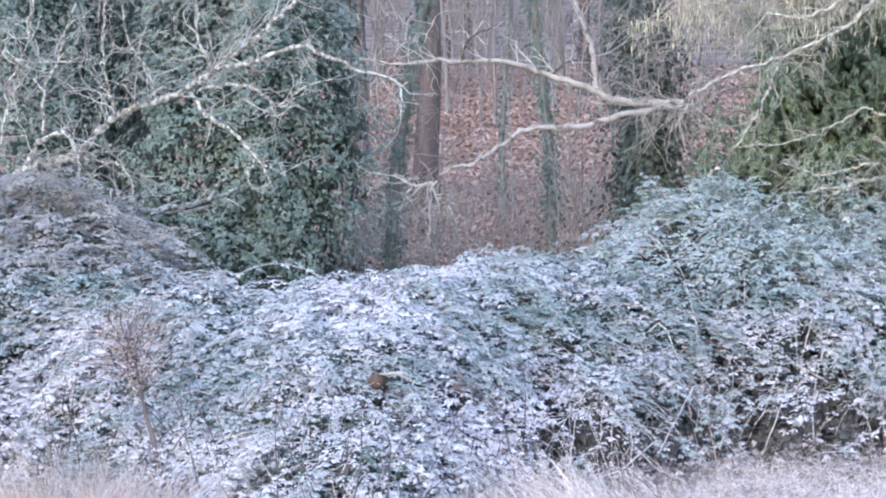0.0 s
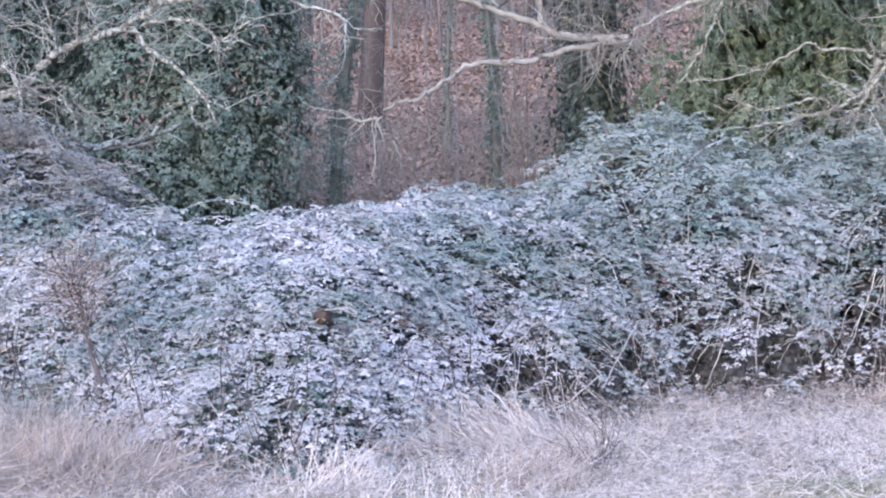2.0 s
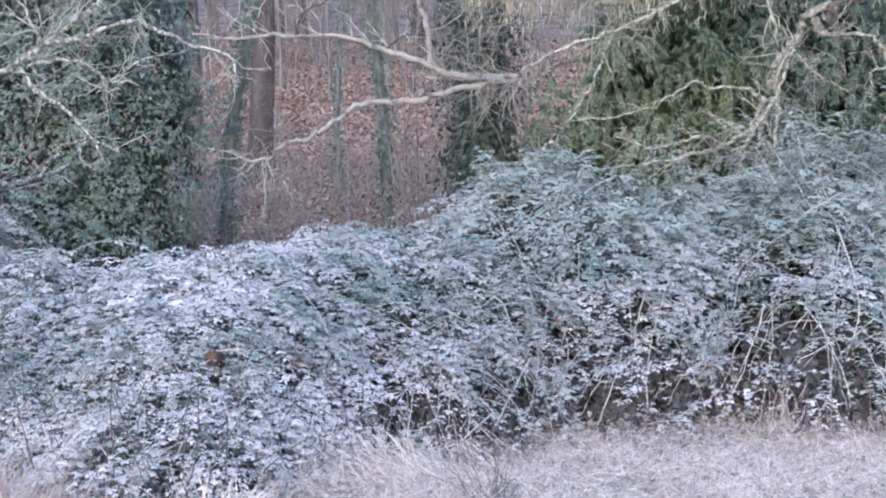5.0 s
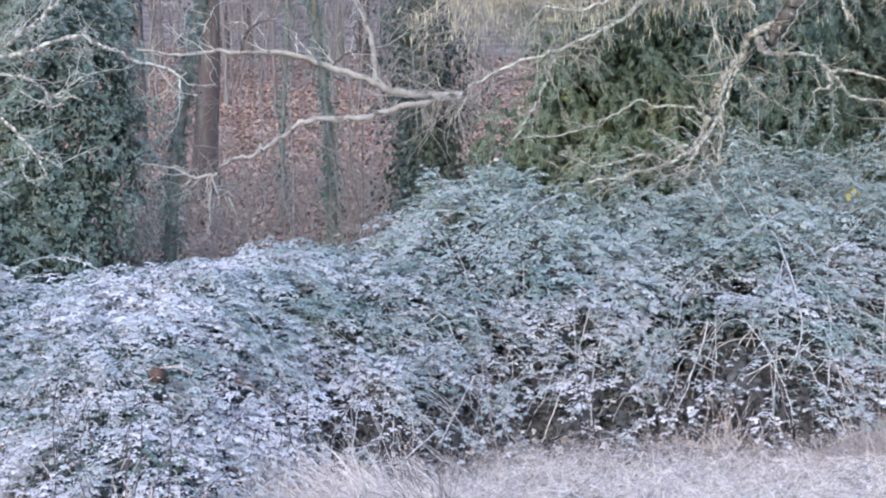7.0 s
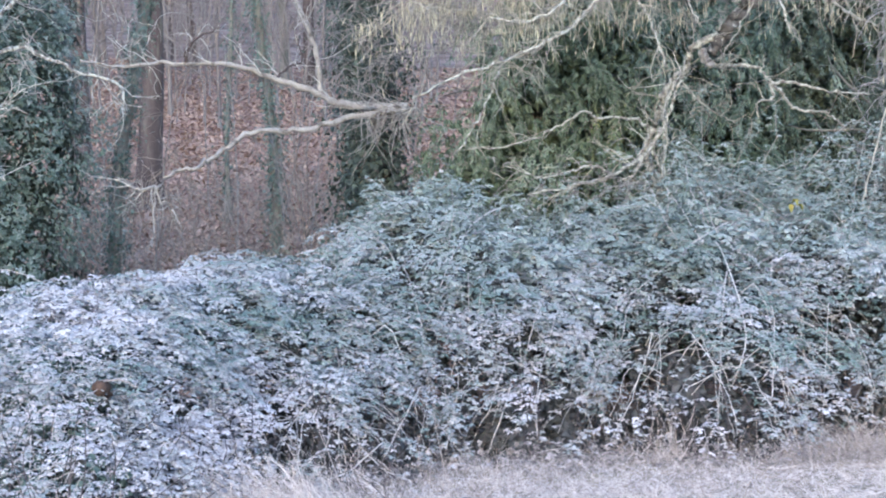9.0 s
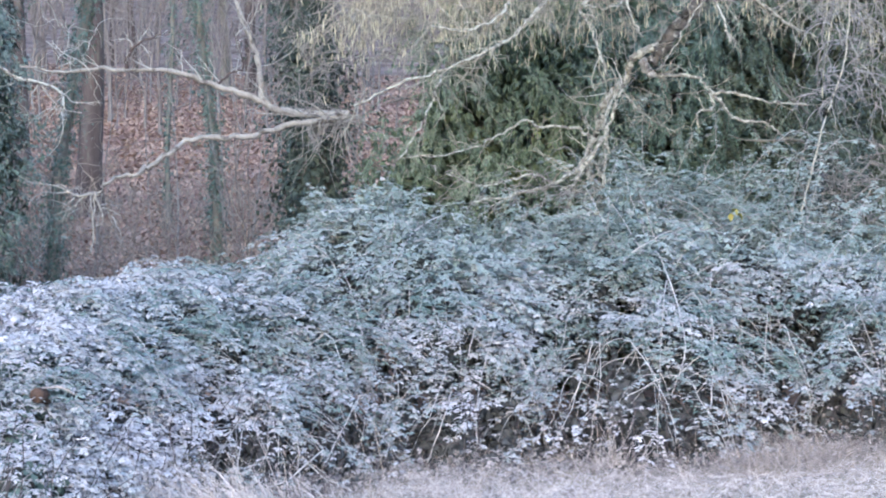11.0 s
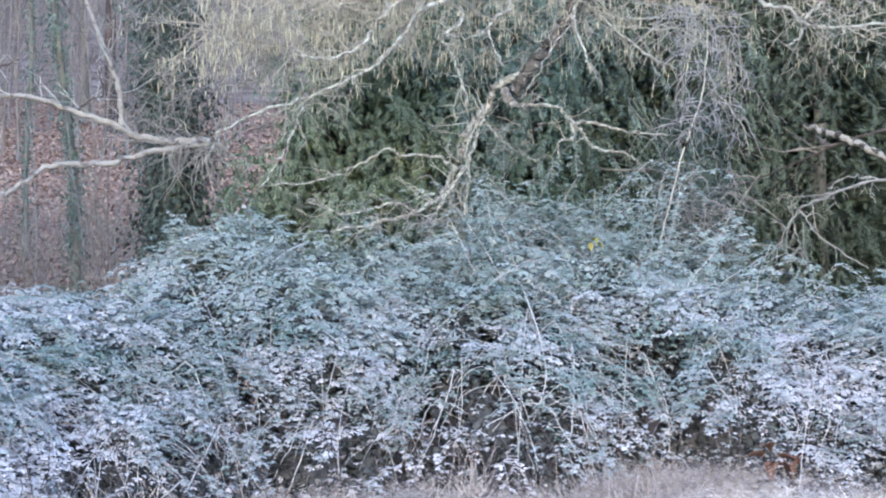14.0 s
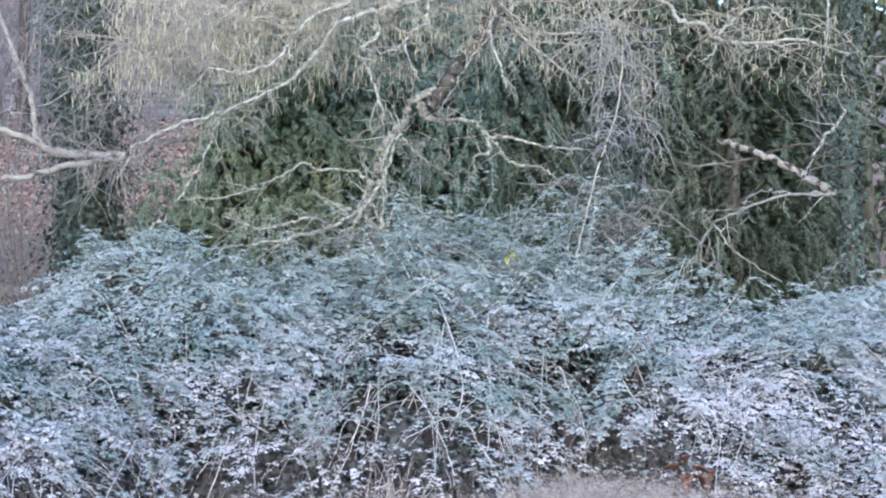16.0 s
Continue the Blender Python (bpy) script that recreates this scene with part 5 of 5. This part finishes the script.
shaggy_twigs("climber_tangle", 1.4, 2.3, 2.9, 4.6, 23.3, 150, 0.7, M_GREYTWIG, "grey tangle of dead climber on the ivy trunk")
shaggy_twigs("climber_tangle", -0.8, -0.2, 2.9, 4.6, 21.5, 20, 0.6, M_TWIG, "pale hanging climber stems round the slim trunks")
shaggy_twigs("climber_tangle", -0.9, 0.2, 2.0, 2.9, 22.6, 20, 0.8, M_BRUSH, "fine drooping twigs before the brown trunks", 0.1)
shaggy_twigs("climber_tangle", -0.6, -0.42, 1.75, 2.45, 23.0, 9, 0.6, M_TWIG, "hanging dead climber stems on the slim ivy trunk")
shaggy_twigs("climber_tangle", -4.3, -2.6, 2.7, 4.6, 20.3, 64, 0.8, M_GREYTWIG, "pale bare climber stems veiling the ivy tree", -0.05)
shaggy_twigs("climber_tangle", -2.6, -0.9, 3.2, 4.6, 20.3, 46, 0.7, M_GREYTWIG, "pale bare twigs veiling the ivy crown", 0.02)
shaggy_twigs("climber_tangle", -4.2, -2.8, 1.8, 2.7, 17.3, 90, 0.6, M_GREYTWIG, "frosty hanging twigs above the bramble heap", 0.15)
shaggy_twigs("climber_tangle", 4.2, 5.3, 3.0, 4.3, 19.7, 30, 0.5, M_HAZELTWIG, "fine pale twigs tangled round the hazel stem", 0.05)
shaggy_twigs("climber_tangle", 2.9, 5.2, 2.25, 2.6, 19.3, 44, 0.5, M_GREYTWIG, "dead pale twigs spilling over the bramble top", 0.12)
shaggy_twigs("climber_tangle", 2.4, 3.4, 3.3, 4.0, 19.9, 50, 0.55, M_HAZELTWIG, "drooping fine hazel twigs below the catkins", 0.08)
shaggy_twigs("climber_tangle", 6.45, 7.1, 2.05, 2.9, 19.0, 90, 0.5, M_GREYTWIG, "lilac-grey tangle of bare stems by the leaning pole", 0.08)
shaggy_twigs("climber_tangle", 7.02, 7.14, 2.3, 3.2, 20.0, 5, 0.9, M_GREYTWIG, "thin dead stems hanging before dark evergreen", 0.5)
shaggy_twigs("climber_tangle", 6.5, 7.25, 3.2, 4.5, 18.9, 84, 0.5, M_LILACTWIG, "frosty grey tangle of climber before the evergreen", 0.2)

# ---------------------------------------------------------------- hazel with catkins


def hazel():
    D = 19.6
    base = at(4.25, 1.0, D)
    t = thing("hazel_tree", (base[0], base[1], float(ground_z(base[0], base[1]))), "gnarled lichened hazel hung with pale catkins", "tree")
    limb(t, "trunk", [(4.3, 0.75), (4.45, 1.6), (4.43, 2.35), (4.36, 2.53), (4.33, 2.77), (4.39, 2.92), (4.45, 3.1), (4.55, 3.31), (4.67, 3.41), (4.72, 3.55), (4.82, 3.67), (5.01, 3.74)], D + 0.5, D - 0.2, 0.037, 0.04, M_HAZELTRUNK, n=60, jitter=0.012, shoots=12, shoot_len=0.4)
    limb(t, "trunk", [(3.95, 1.2), (4.15, 2.3), (4.4, 2.8), (4.52, 3.0), (4.59, 3.21), (4.67, 3.41)], D - 0.1, D - 0.1, 0.018, 0.017, M_HAZELTRUNK, n=40, jitter=0.010, shoots=10, shoot_len=0.3)
    limb(t, "trunk", [(4.6, 1.2), (4.52, 2.2), (4.46, 2.55), (4.5, 2.8), (4.48, 3.05), (4.62, 3.36)], D, D - 0.1, 0.015, 0.014, M_HAZELTRUNK, n=36, jitter=0.012, shoots=14, shoot_len=0.35)
    limb(t, "trunk", [(4.93, 3.58), (4.98, 3.66), (5.09, 3.8), (5.23, 3.98), (5.38, 4.15), (5.54, 4.44), (5.75, 5.0)], D - 0.2, D - 0.3, 0.062, 0.085, M_HAZELBARK, n=36, jitter=0.016, shoots=18, shoot_len=0.5, twig=M_GREYTWIG)
    limb(t, "knot", [(4.84, 3.60), (4.86, 3.56), (4.88, 3.51), (4.95, 3.47)], D - 0.25, D - 0.25, 0.05, 0.036, M_SMOOTH, label="pale knotty burr")
    low = [
        ([(4.90, 3.49), (5.01, 3.47), (5.34, 3.46), (5.48, 3.33)], 0.03, 6, 0),
        ([(5.48, 3.33), (5.69, 3.31), (6.03, 3.24), (6.42, 3.21)], 0.021, 6, 0),
        ([(5.48, 3.33), (5.61, 3.2), (5.72, 3.07), (6.02, 3.03), (6.16, 2.93)], 0.022, 6, 0),
        ([(5.48, 3.33), (5.5, 3.17), (5.37, 3.14), (5.35, 3.01)], 0.02, 3, 0),
        ([(4.33, 2.77), (4.23, 2.62), (4.07, 2.51), (3.86, 2.43), (3.59, 2.36), (3.23, 2.31)], 0.026, 16, 0.1),
        ([(4.0, 2.48), (3.8, 2.56), (3.6, 2.5), (3.36, 2.45), (3.23, 2.48), (3.0, 2.57)], 0.016, 8, 0),
        ([(4.36, 2.9), (4.28, 2.94), (4.07, 3.0), (3.86, 2.99), (3.75, 3.05), (3.55, 2.94), (3.29, 2.81), (3.03, 2.74), (2.68, 2.72)], 0.017, 12, 0),
        ([(4.62, 3.36), (4.75, 3.2), (4.95, 3.05), (5.15, 2.95)], 0.012, 10, 0),
        ([(4.36, 2.7), (4.46, 2.5), (4.45, 2.2)], 0.018, 12, 0),
        ([(4.3, 2.7), (4.32, 2.5), (4.26, 2.25)], 0.014, 8, 0),
    ]
    middle = [
        ([(5.53, 4.4), (5.53, 4.23), (5.62, 3.97), (5.68, 3.78)], 0.022, 5, 0),
        ([(5.5, 4.7), (4.96, 4.58), (4.92, 4.37), (4.74, 4.26), (4.72, 4.05), (4.85, 3.84)], 0.022, 14, 0),
        ([(4.74, 4.26), (4.61, 4.1), (4.29, 4.1)], 0.015, 8, 0),
        ([(5.5, 4.8), (4.56, 4.51), (4.44, 4.22), (4.26, 4.09), (4.34, 3.93), (4.42, 3.7), (4.52, 3.44)], 0.024, 16, 0),
        ([(5.6, 4.9), (4.72, 4.54), (4.4, 4.45), (4.08, 4.34), (3.94, 4.13), (3.79, 3.97), (3.6, 3.78), (3.29, 3.62), (2.98, 3.49), (2.53, 3.34), (2.18, 3.17)], 0.03, 46, -0.05),
        ([(2.99, 3.47), (2.9, 3.26), (2.8, 3.03), (2.68, 2.82), (2.55, 2.66)], 0.016, 6, 0),
        ([(5.6, 5.0), (4.6, 4.7), (4.08, 4.49), (3.76, 4.33), (3.6, 4.12), (3.42, 3.92), (3.14, 3.85), (2.88, 3.89)], 0.028, 36, -0.05),
        ([(5.54, 4.28), (5.31, 4.01), (5.15, 3.74), (5.0, 3.5)], 0.01, 6, 0),
    ]
    top = [
        ([(5.6, 5.0), (4.9, 4.9), (4.0, 4.75), (3.2, 4.5), (2.6, 4.2)], 0.022, 34, -0.1),
        ([(5.7, 5.0), (5.75, 4.4), (5.98, 4.14), (6.26, 3.96), (6.54, 3.83)], 0.022, 16, -0.1),
        ([(5.75, 5.0), (6.4, 4.9), (7.24, 4.66), (7.41, 4.48), (7.68, 4.43), (7.84, 4.3), (8.3, 4.29), (8.72, 4.33), (9.21, 4.21)], 0.032, 16, -0.1),
        ([(7.84, 4.3), (7.77, 4.16), (7.64, 4.08)], 0.016, 6, -0.1),
        ([(7.84, 4.36), (8.07, 4.56), (8.37, 4.62), (8.6, 4.44)], 0.016, 10, -0.1),
        ([(7.9, 4.3), (8.05, 4.05), (8.15, 3.85)], 0.009, 6, -0.1),
        ([(9.0, 4.9), (9.0, 4.73), (8.99, 4.4), (8.96, 4.17), (8.9, 4.0)], 0.018, 10, -0.1),
        ([(6.4, 4.9), (6.6, 4.3), (6.9, 3.7), (7.2, 3.3)], 0.014, 12, -0.1),
        ([(5.3, 4.6), (5.8, 4.35), (6.2, 4.3), (6.9, 4.4)], 0.018, 16, -0.1),
    ]
    for i, (pts, r, n, lift) in enumerate(low + middle + top):
        fore = 0.6 if len(low) <= i < len(low) + len(middle) else 0.0
        limb(t, "limb", pts, D - fore, D - fore - 0.25, 0.92 * r, 0.38 * r, M_HAZELTRUNK, jitter=0.01, shoots=int(0.8 * n), shoot_len=0.42, lift=lift, sag=0.06, twig=M_HAZELTWIG)
    # fine twigs and their catkins
    n = 680
    pick = rng.random(n)
    u = np.where(pick < 0.62, rng.uniform(2.2, 4.5, n), np.where(pick < 0.91, rng.uniform(4.5, 7.1, n), rng.uniform(7.5, 9.3, n)))
    v = np.interp(u, (2.1, 3.0, 4.4, 5.2, 7.1, 7.4, 9.3), (3.8, 4.0, 4.3, 4.3, 4.0, 4.1, 4.1)) + 0.1 + rng.exponential(0.36, n)
    u = u + 0.22 * wob(u, v, 2.8, 31)
    st = np.array([at(a, b, D + c) for a, b, c in zip(u, np.minimum(v, 5.2), rng.uniform(-0.6, 0.5, n))])
    w = grow(st, np.stack([rng.normal(-0.15, 0.7, n), rng.normal(0, 0.4, n), rng.normal(-0.2, 0.4, n)], -1), rng.uniform(0.35, 0.95, n), 7, 0.16, 0.03)
    s = tubes(Soup(), w, taper(w, 0.006, 0.002), 4)
    w2 = side_shoots(w, 4, 0.3, 5, 0.7, 0, 0.2, 1.0, 0.2)
    tubes(s, w2, taper(w2, 0.003, 0.0015), 3)
    part("twig_spray", s, M_HAZELTWIG, t, "pale fine hazel twigs", "stuff")
    ends = np.concatenate([w[:, 3], w[:, 6], w[:, 5], w2[:, 4], w2[::2, 2]])
    ends = ends[rng.random(len(ends)) < np.where(ends[:, 0] < 5.4, 0.8, 0.5) + 0.3 * wob(ends[:, 0], ends[:, 2], 2.5, 32)]
    m = len(ends)
    c = grow(ends, np.stack([rng.normal(0, 0.12, m), rng.normal(0, 0.12, m), -np.ones(m)], -1), rng.uniform(0.045, 0.12, m), 4, 0.06)
    rad = np.array([0.0022, 0.0047, 0.0044, 0.002])[None] * rng.uniform(0.6, 1.3, (m, 1))
    part("catkin_mass", tubes(Soup(), c[260:], rad[260:], 4), M_CATKIN, t, "dangling straw-coloured catkins", "stuff")
    for a, b in zip(c[:260], rad[:260]):
        part("catkin", tubes(Soup(), a, b, 6), M_CATKIN, t, smooth=True)


hazel()

# ---------------------------------------------------------------- poles, logs and arching twigs


def leaning_pole():
    t = thing("dead_pole", at(6.27, 1.95, 18.6), "thin pale dead stem leaning out of the brambles", "branch")
    limb(t, "stem", [(6.30, 1.85), (6.34, 2.07), (6.38, 2.33), (6.59, 3.08), (6.74, 3.46), (6.81, 3.78), (6.84, 4.2)], 18.2, 18.6, 0.0095, 0.006, M_HAZELTWIG, jitter=0.005)


leaning_pole()


def birch_trunk():
    g = at(9.12, 2.87, 19.2)
    t = thing("birch_trunk", (g[0], g[1], float(ground_z(g[0], g[1]))), "broken silvery birch trunk leaning through the evergreens", "tree")
    limb(t, "trunk", [(9.12, 2.81), (8.82, 2.94), (8.58, 3.07), (8.22, 3.22), (7.99, 3.28), (7.82, 3.33)], 19.6, 20.8, 0.05, 0.028, M_BIRCH, n=34, jitter=0.008)
    limb(t, "trunk", [(9.3, 0.9), (9.22, 2.0), (9.12, 2.83)], 20.0, 19.6, 0.07, 0.05, M_HAZELBARK, n=20, label="dark ivy-hidden foot")
    limb(t, "limb", [(9.28, 3.9), (9.2, 3.68), (9.08, 3.51), (8.95, 3.37), (8.81, 3.17)], 19.5, 19.2, 0.018, 0.016, M_LICHEN, shoots=5, shoot_len=0.4)
    for pts, r, n in (([(9.05, 2.83), (8.91, 2.81), (8.55, 2.81), (8.1, 2.67), (7.75, 2.53)], 0.026, 8), ([(7.75, 2.53), (7.97, 2.26), (8.47, 1.96)], 0.013, 2), ([(7.75, 2.53), (7.59, 2.28), (7.48, 1.9)], 0.012, 3),
                      ([(7.65, 2.39), (7.62, 2.2), (7.63, 1.96)], 0.01, 3), ([(7.68, 2.45), (7.76, 2.2), (7.79, 2.01)], 0.01, 3), ([(7.79, 2.4), (7.82, 2.1), (7.86, 1.85)], 0.01, 3),
                      ([(8.5, 2.8), (8.3, 2.85), (8.05, 2.72)], 0.01, 4), ([(8.1, 2.67), (7.8, 2.65), (7.5, 2.62)], 0.008, 4)):
        limb(t, "twig", pts, 19.2, 19.0, 0.75 * r, r * 0.4, M_GREYTWIG, shoots=n, shoot_len=0.3, sag=0.15)


birch_trunk()

# ---------------------------------------------------------------- small things


def dock_stalk():
    b = at(-2.55, -0.45, 13.3)
    t = thing("dock_plant", (b[0], b[1], float(ground_z(b[0], b[1]))), "dead dock plant with a rusty plume of seeds", "plant")
    w = limb(t, "stalk", [(-2.5, -0.5), (-2.56, 0.05), (-2.67, 0.45), (-2.75, 0.85), (-2.80, 1.0)], 13.3, 13.2, 0.018, 0.009, M_STALK, n=16)
    k = side_shoots(w[None, 8:], 54, 0.42, 6, 0.9, 0.2, 0.0)
    part("plume_stalk", tubes(Soup(), k, taper(k, 0.004, 0.002), 4), M_STALK, t, kind="stuff")
    i, j = rng.integers(0, len(k), 2800), rng.integers(1, 6, 2800)
    p = k[i, j] + rng.normal(0, 0.09, (2800, 3))
    part("seed_plume", strew(Soup(), [leaf_shape(0.015, 0.012, 0.4, 0.2)], p, frames_of(rng.normal(0, 1, (2800, 3)), rng.uniform(0, 6, 2800)), rng.uniform(0.7, 1.4, 2800), rng.uniform(0, 0.8, 2800)), M_DOCK, t, "rusty brown seed plume", "stuff")


dock_stalk()


def curled(name, c, size, material, label, category, n=5):
    """A clump of curled dead leaves caught in the brambles."""
    t = thing(name, c, label, category)
    for i in range(n):
        v, q, f = leaf_shape(size, size * 0.75, 0.9, 0.5)
        o = rng.normal(0, size * 0.3, 3)
        o[2] = abs(o[2])
        part("leaf", Soup().add(turned(v, rng.uniform(0, 360), rng.uniform(-70, 40)) + np.array(c) + o, q, f * 0.2), material, t)


def on_bank(u, v, lift=0.03):
    """Where the sight line through (u, v) meets the thicket's skin."""
    for d in np.arange(10.5, 21.0, 0.01):
        p = at(u, v, d)
        if p[2] <= float(bank_z(p[0], p[1])) + lift:
            return p
    return at(u, v, 19.0)


def long_cane(pts):
    """One long bleached cane lying over the thicket's front."""
    w = [on_bank(u, v, 0.1) for u, v in pts]
    first, last = w[0] + np.array((0, 0.25, -0.12)), w[-1] + (w[-1] - w[-2]) * 0.25 + np.array((0, 0.06, -0.02))
    last[2] = max(last[2], float(ground_z(last[0], last[1])) + 0.01)
    path = smooth_path([first, *w, last], 18, 0.003)
    t = thing("bramble_cane", path[0], "long bleached bramble cane arching over frosted leaves", "cane", "long canes")
    part("stem", tubes(Soup(), path, np.linspace(0.0075, 0.004, 18), 5, 0.75), M_CANE, t, smooth=True)
    k = side_shoots(path[None], 7, 0.12, 4, 0.7, 0.1)
    part("side_stem", tubes(Soup(), k, taper(k, 0.0025, 0.0015), 3, 0.6), M_CANE, t, kind="stuff")
    q = k[:, 2:].reshape(-1, 3)
    part("foliage", strew(Soup(), [compound_leaf(0.055, i, plain_leaf) for i in range(3)], q, frames_of(np.array((0, -0.15, 0.9)) + rng.normal(0, 0.25, q.shape), rng.uniform(0, 6.28, len(q))), rng.uniform(0.6, 1.0, len(q)), rng.uniform(0.4, 0.9, len(q))), M_BRAMBLE, t, kind="stuff")


CANES_A = [
    [(3.45, 1.55), (3.28, 1.20), (3.20, 0.90)],
    [(2.96, 2.18), (2.71, 2.03), (2.53, 1.75), (2.42, 1.50)],
    [(2.42, 1.30), (2.53, 1.05), (2.78, 0.90)],
    [(5.47, 1.30), (5.50, 0.97), (5.47, 0.50)],
    [(5.67, 1.30), (5.76, 0.96), (5.80, 0.47)],
    [(5.18, 2.07), (4.81, 1.90), (4.54, 1.67), (4.04, 1.29)],
    [(4.97, 1.85), (5.15, 1.38), (5.23, 0.97), (5.14, 0.66)],
    [(4.35, 1.04), (4.28, 0.78), (4.15, 0.48)],
    [(2.21, 0.56), (2.08, 0.31), (1.95, 0.06)],
    [(2.56, 0.50), (2.51, 0.30), (2.46, 0.05)],
]
CANES_B = [
    [(3.05, 0.60), (2.97, 0.35), (2.85, 0.04)],
    [(3.31, 0.54), (3.27, 0.34), (3.28, 0.14)],
    [(1.69, 0.04), (1.89, -0.14), (2.10, -0.24)],
    [(6.24, 1.01), (6.35, 0.70), (6.42, 0.49)],
    [(6.74, 1.21), (6.85, 0.95), (7.07, 0.67)],
    [(6.17, 1.17), (6.28, 0.90), (6.44, 0.53)],
    [(8.55, 1.30), (8.13, 1.20), (7.72, 1.09)],
    [(7.89, 0.71), (8.18, 0.87), (8.54, 1.03)],
    [(1.89, 0.10), (1.59, -0.15), (1.34, -0.24)],
]
for pts_ in CANES_A + CANES_B:
    long_cane(pts_)

curled("dead_leaf_clump", on_bank(7.48, 0.1), 0.17, M_RUST, "rusty curled dead leaves caught low in brambles", "leaves", 7)
curled("dead_leaf_clump", on_bank(7.75, 0.12), 0.09, M_RUST, "small rusty curled leaf beside frosted brambles", "leaves", 3)


def yellow_leaf(u, v, d):
    """A yellow leaf on a thin stem that stands out of the thicket."""
    c = at(u, v, d)
    curled("yellow_leaf", c, 0.075, M_YELLOW, "single yellow leaf clinging on a thin bramble stem", "leaf", 4)
    leaf = [ob for ob in scene.objects if ob.name.startswith("yellow_leaf")][-1]
    w = smooth_path([(c[0] + 0.1, c[1] + 0.5, float(bank_z(c[0] + 0.1, c[1] + 0.5)) - 0.2), (c[0] + 0.06, c[1] + 0.2, c[2] - 0.06), c], 9)
    part("stem", tubes(Soup(), w, np.linspace(0.004, 0.002, 9), 5, 0.4), M_CANE, leaf)


yellow_leaf(5.69, 2.18, 17.4)


def old_stump():
    c = on_bank(-0.59, 0.62, 0.16)
    t = thing("broken_branch", c, "snapped brown branch end poking from the brambles", "branch")
    w = np.array([c + np.array((0.05, 0.3, -0.06)), c + np.array((0.03, 0.1, 0.0)), c, c + np.array((-0.03, -0.06, 0.0))])
    p = smooth_path(w, 10, 0.006)
    part("wood", tubes(Soup(), p, 1.35 * np.array([0.018, 0.026, 0.03, 0.031, 0.034, 0.035, 0.037, 0.038, 0.03, 0.014]), 10), M_DEADWOOD, t, smooth=True)
    q = smooth_path([c + np.array((0.02, 0, 0.05)), c + np.array((0.13, 0.02, 0.05)), c + np.array((0.26, 0.05, 0.0))], 8, 0.004)
    part("stem", tubes(Soup(), q, np.linspace(0.008, 0.005, 8), 6, 0.6), M_TAWNY, t, "bleached stem across it", smooth=True)


old_stump()
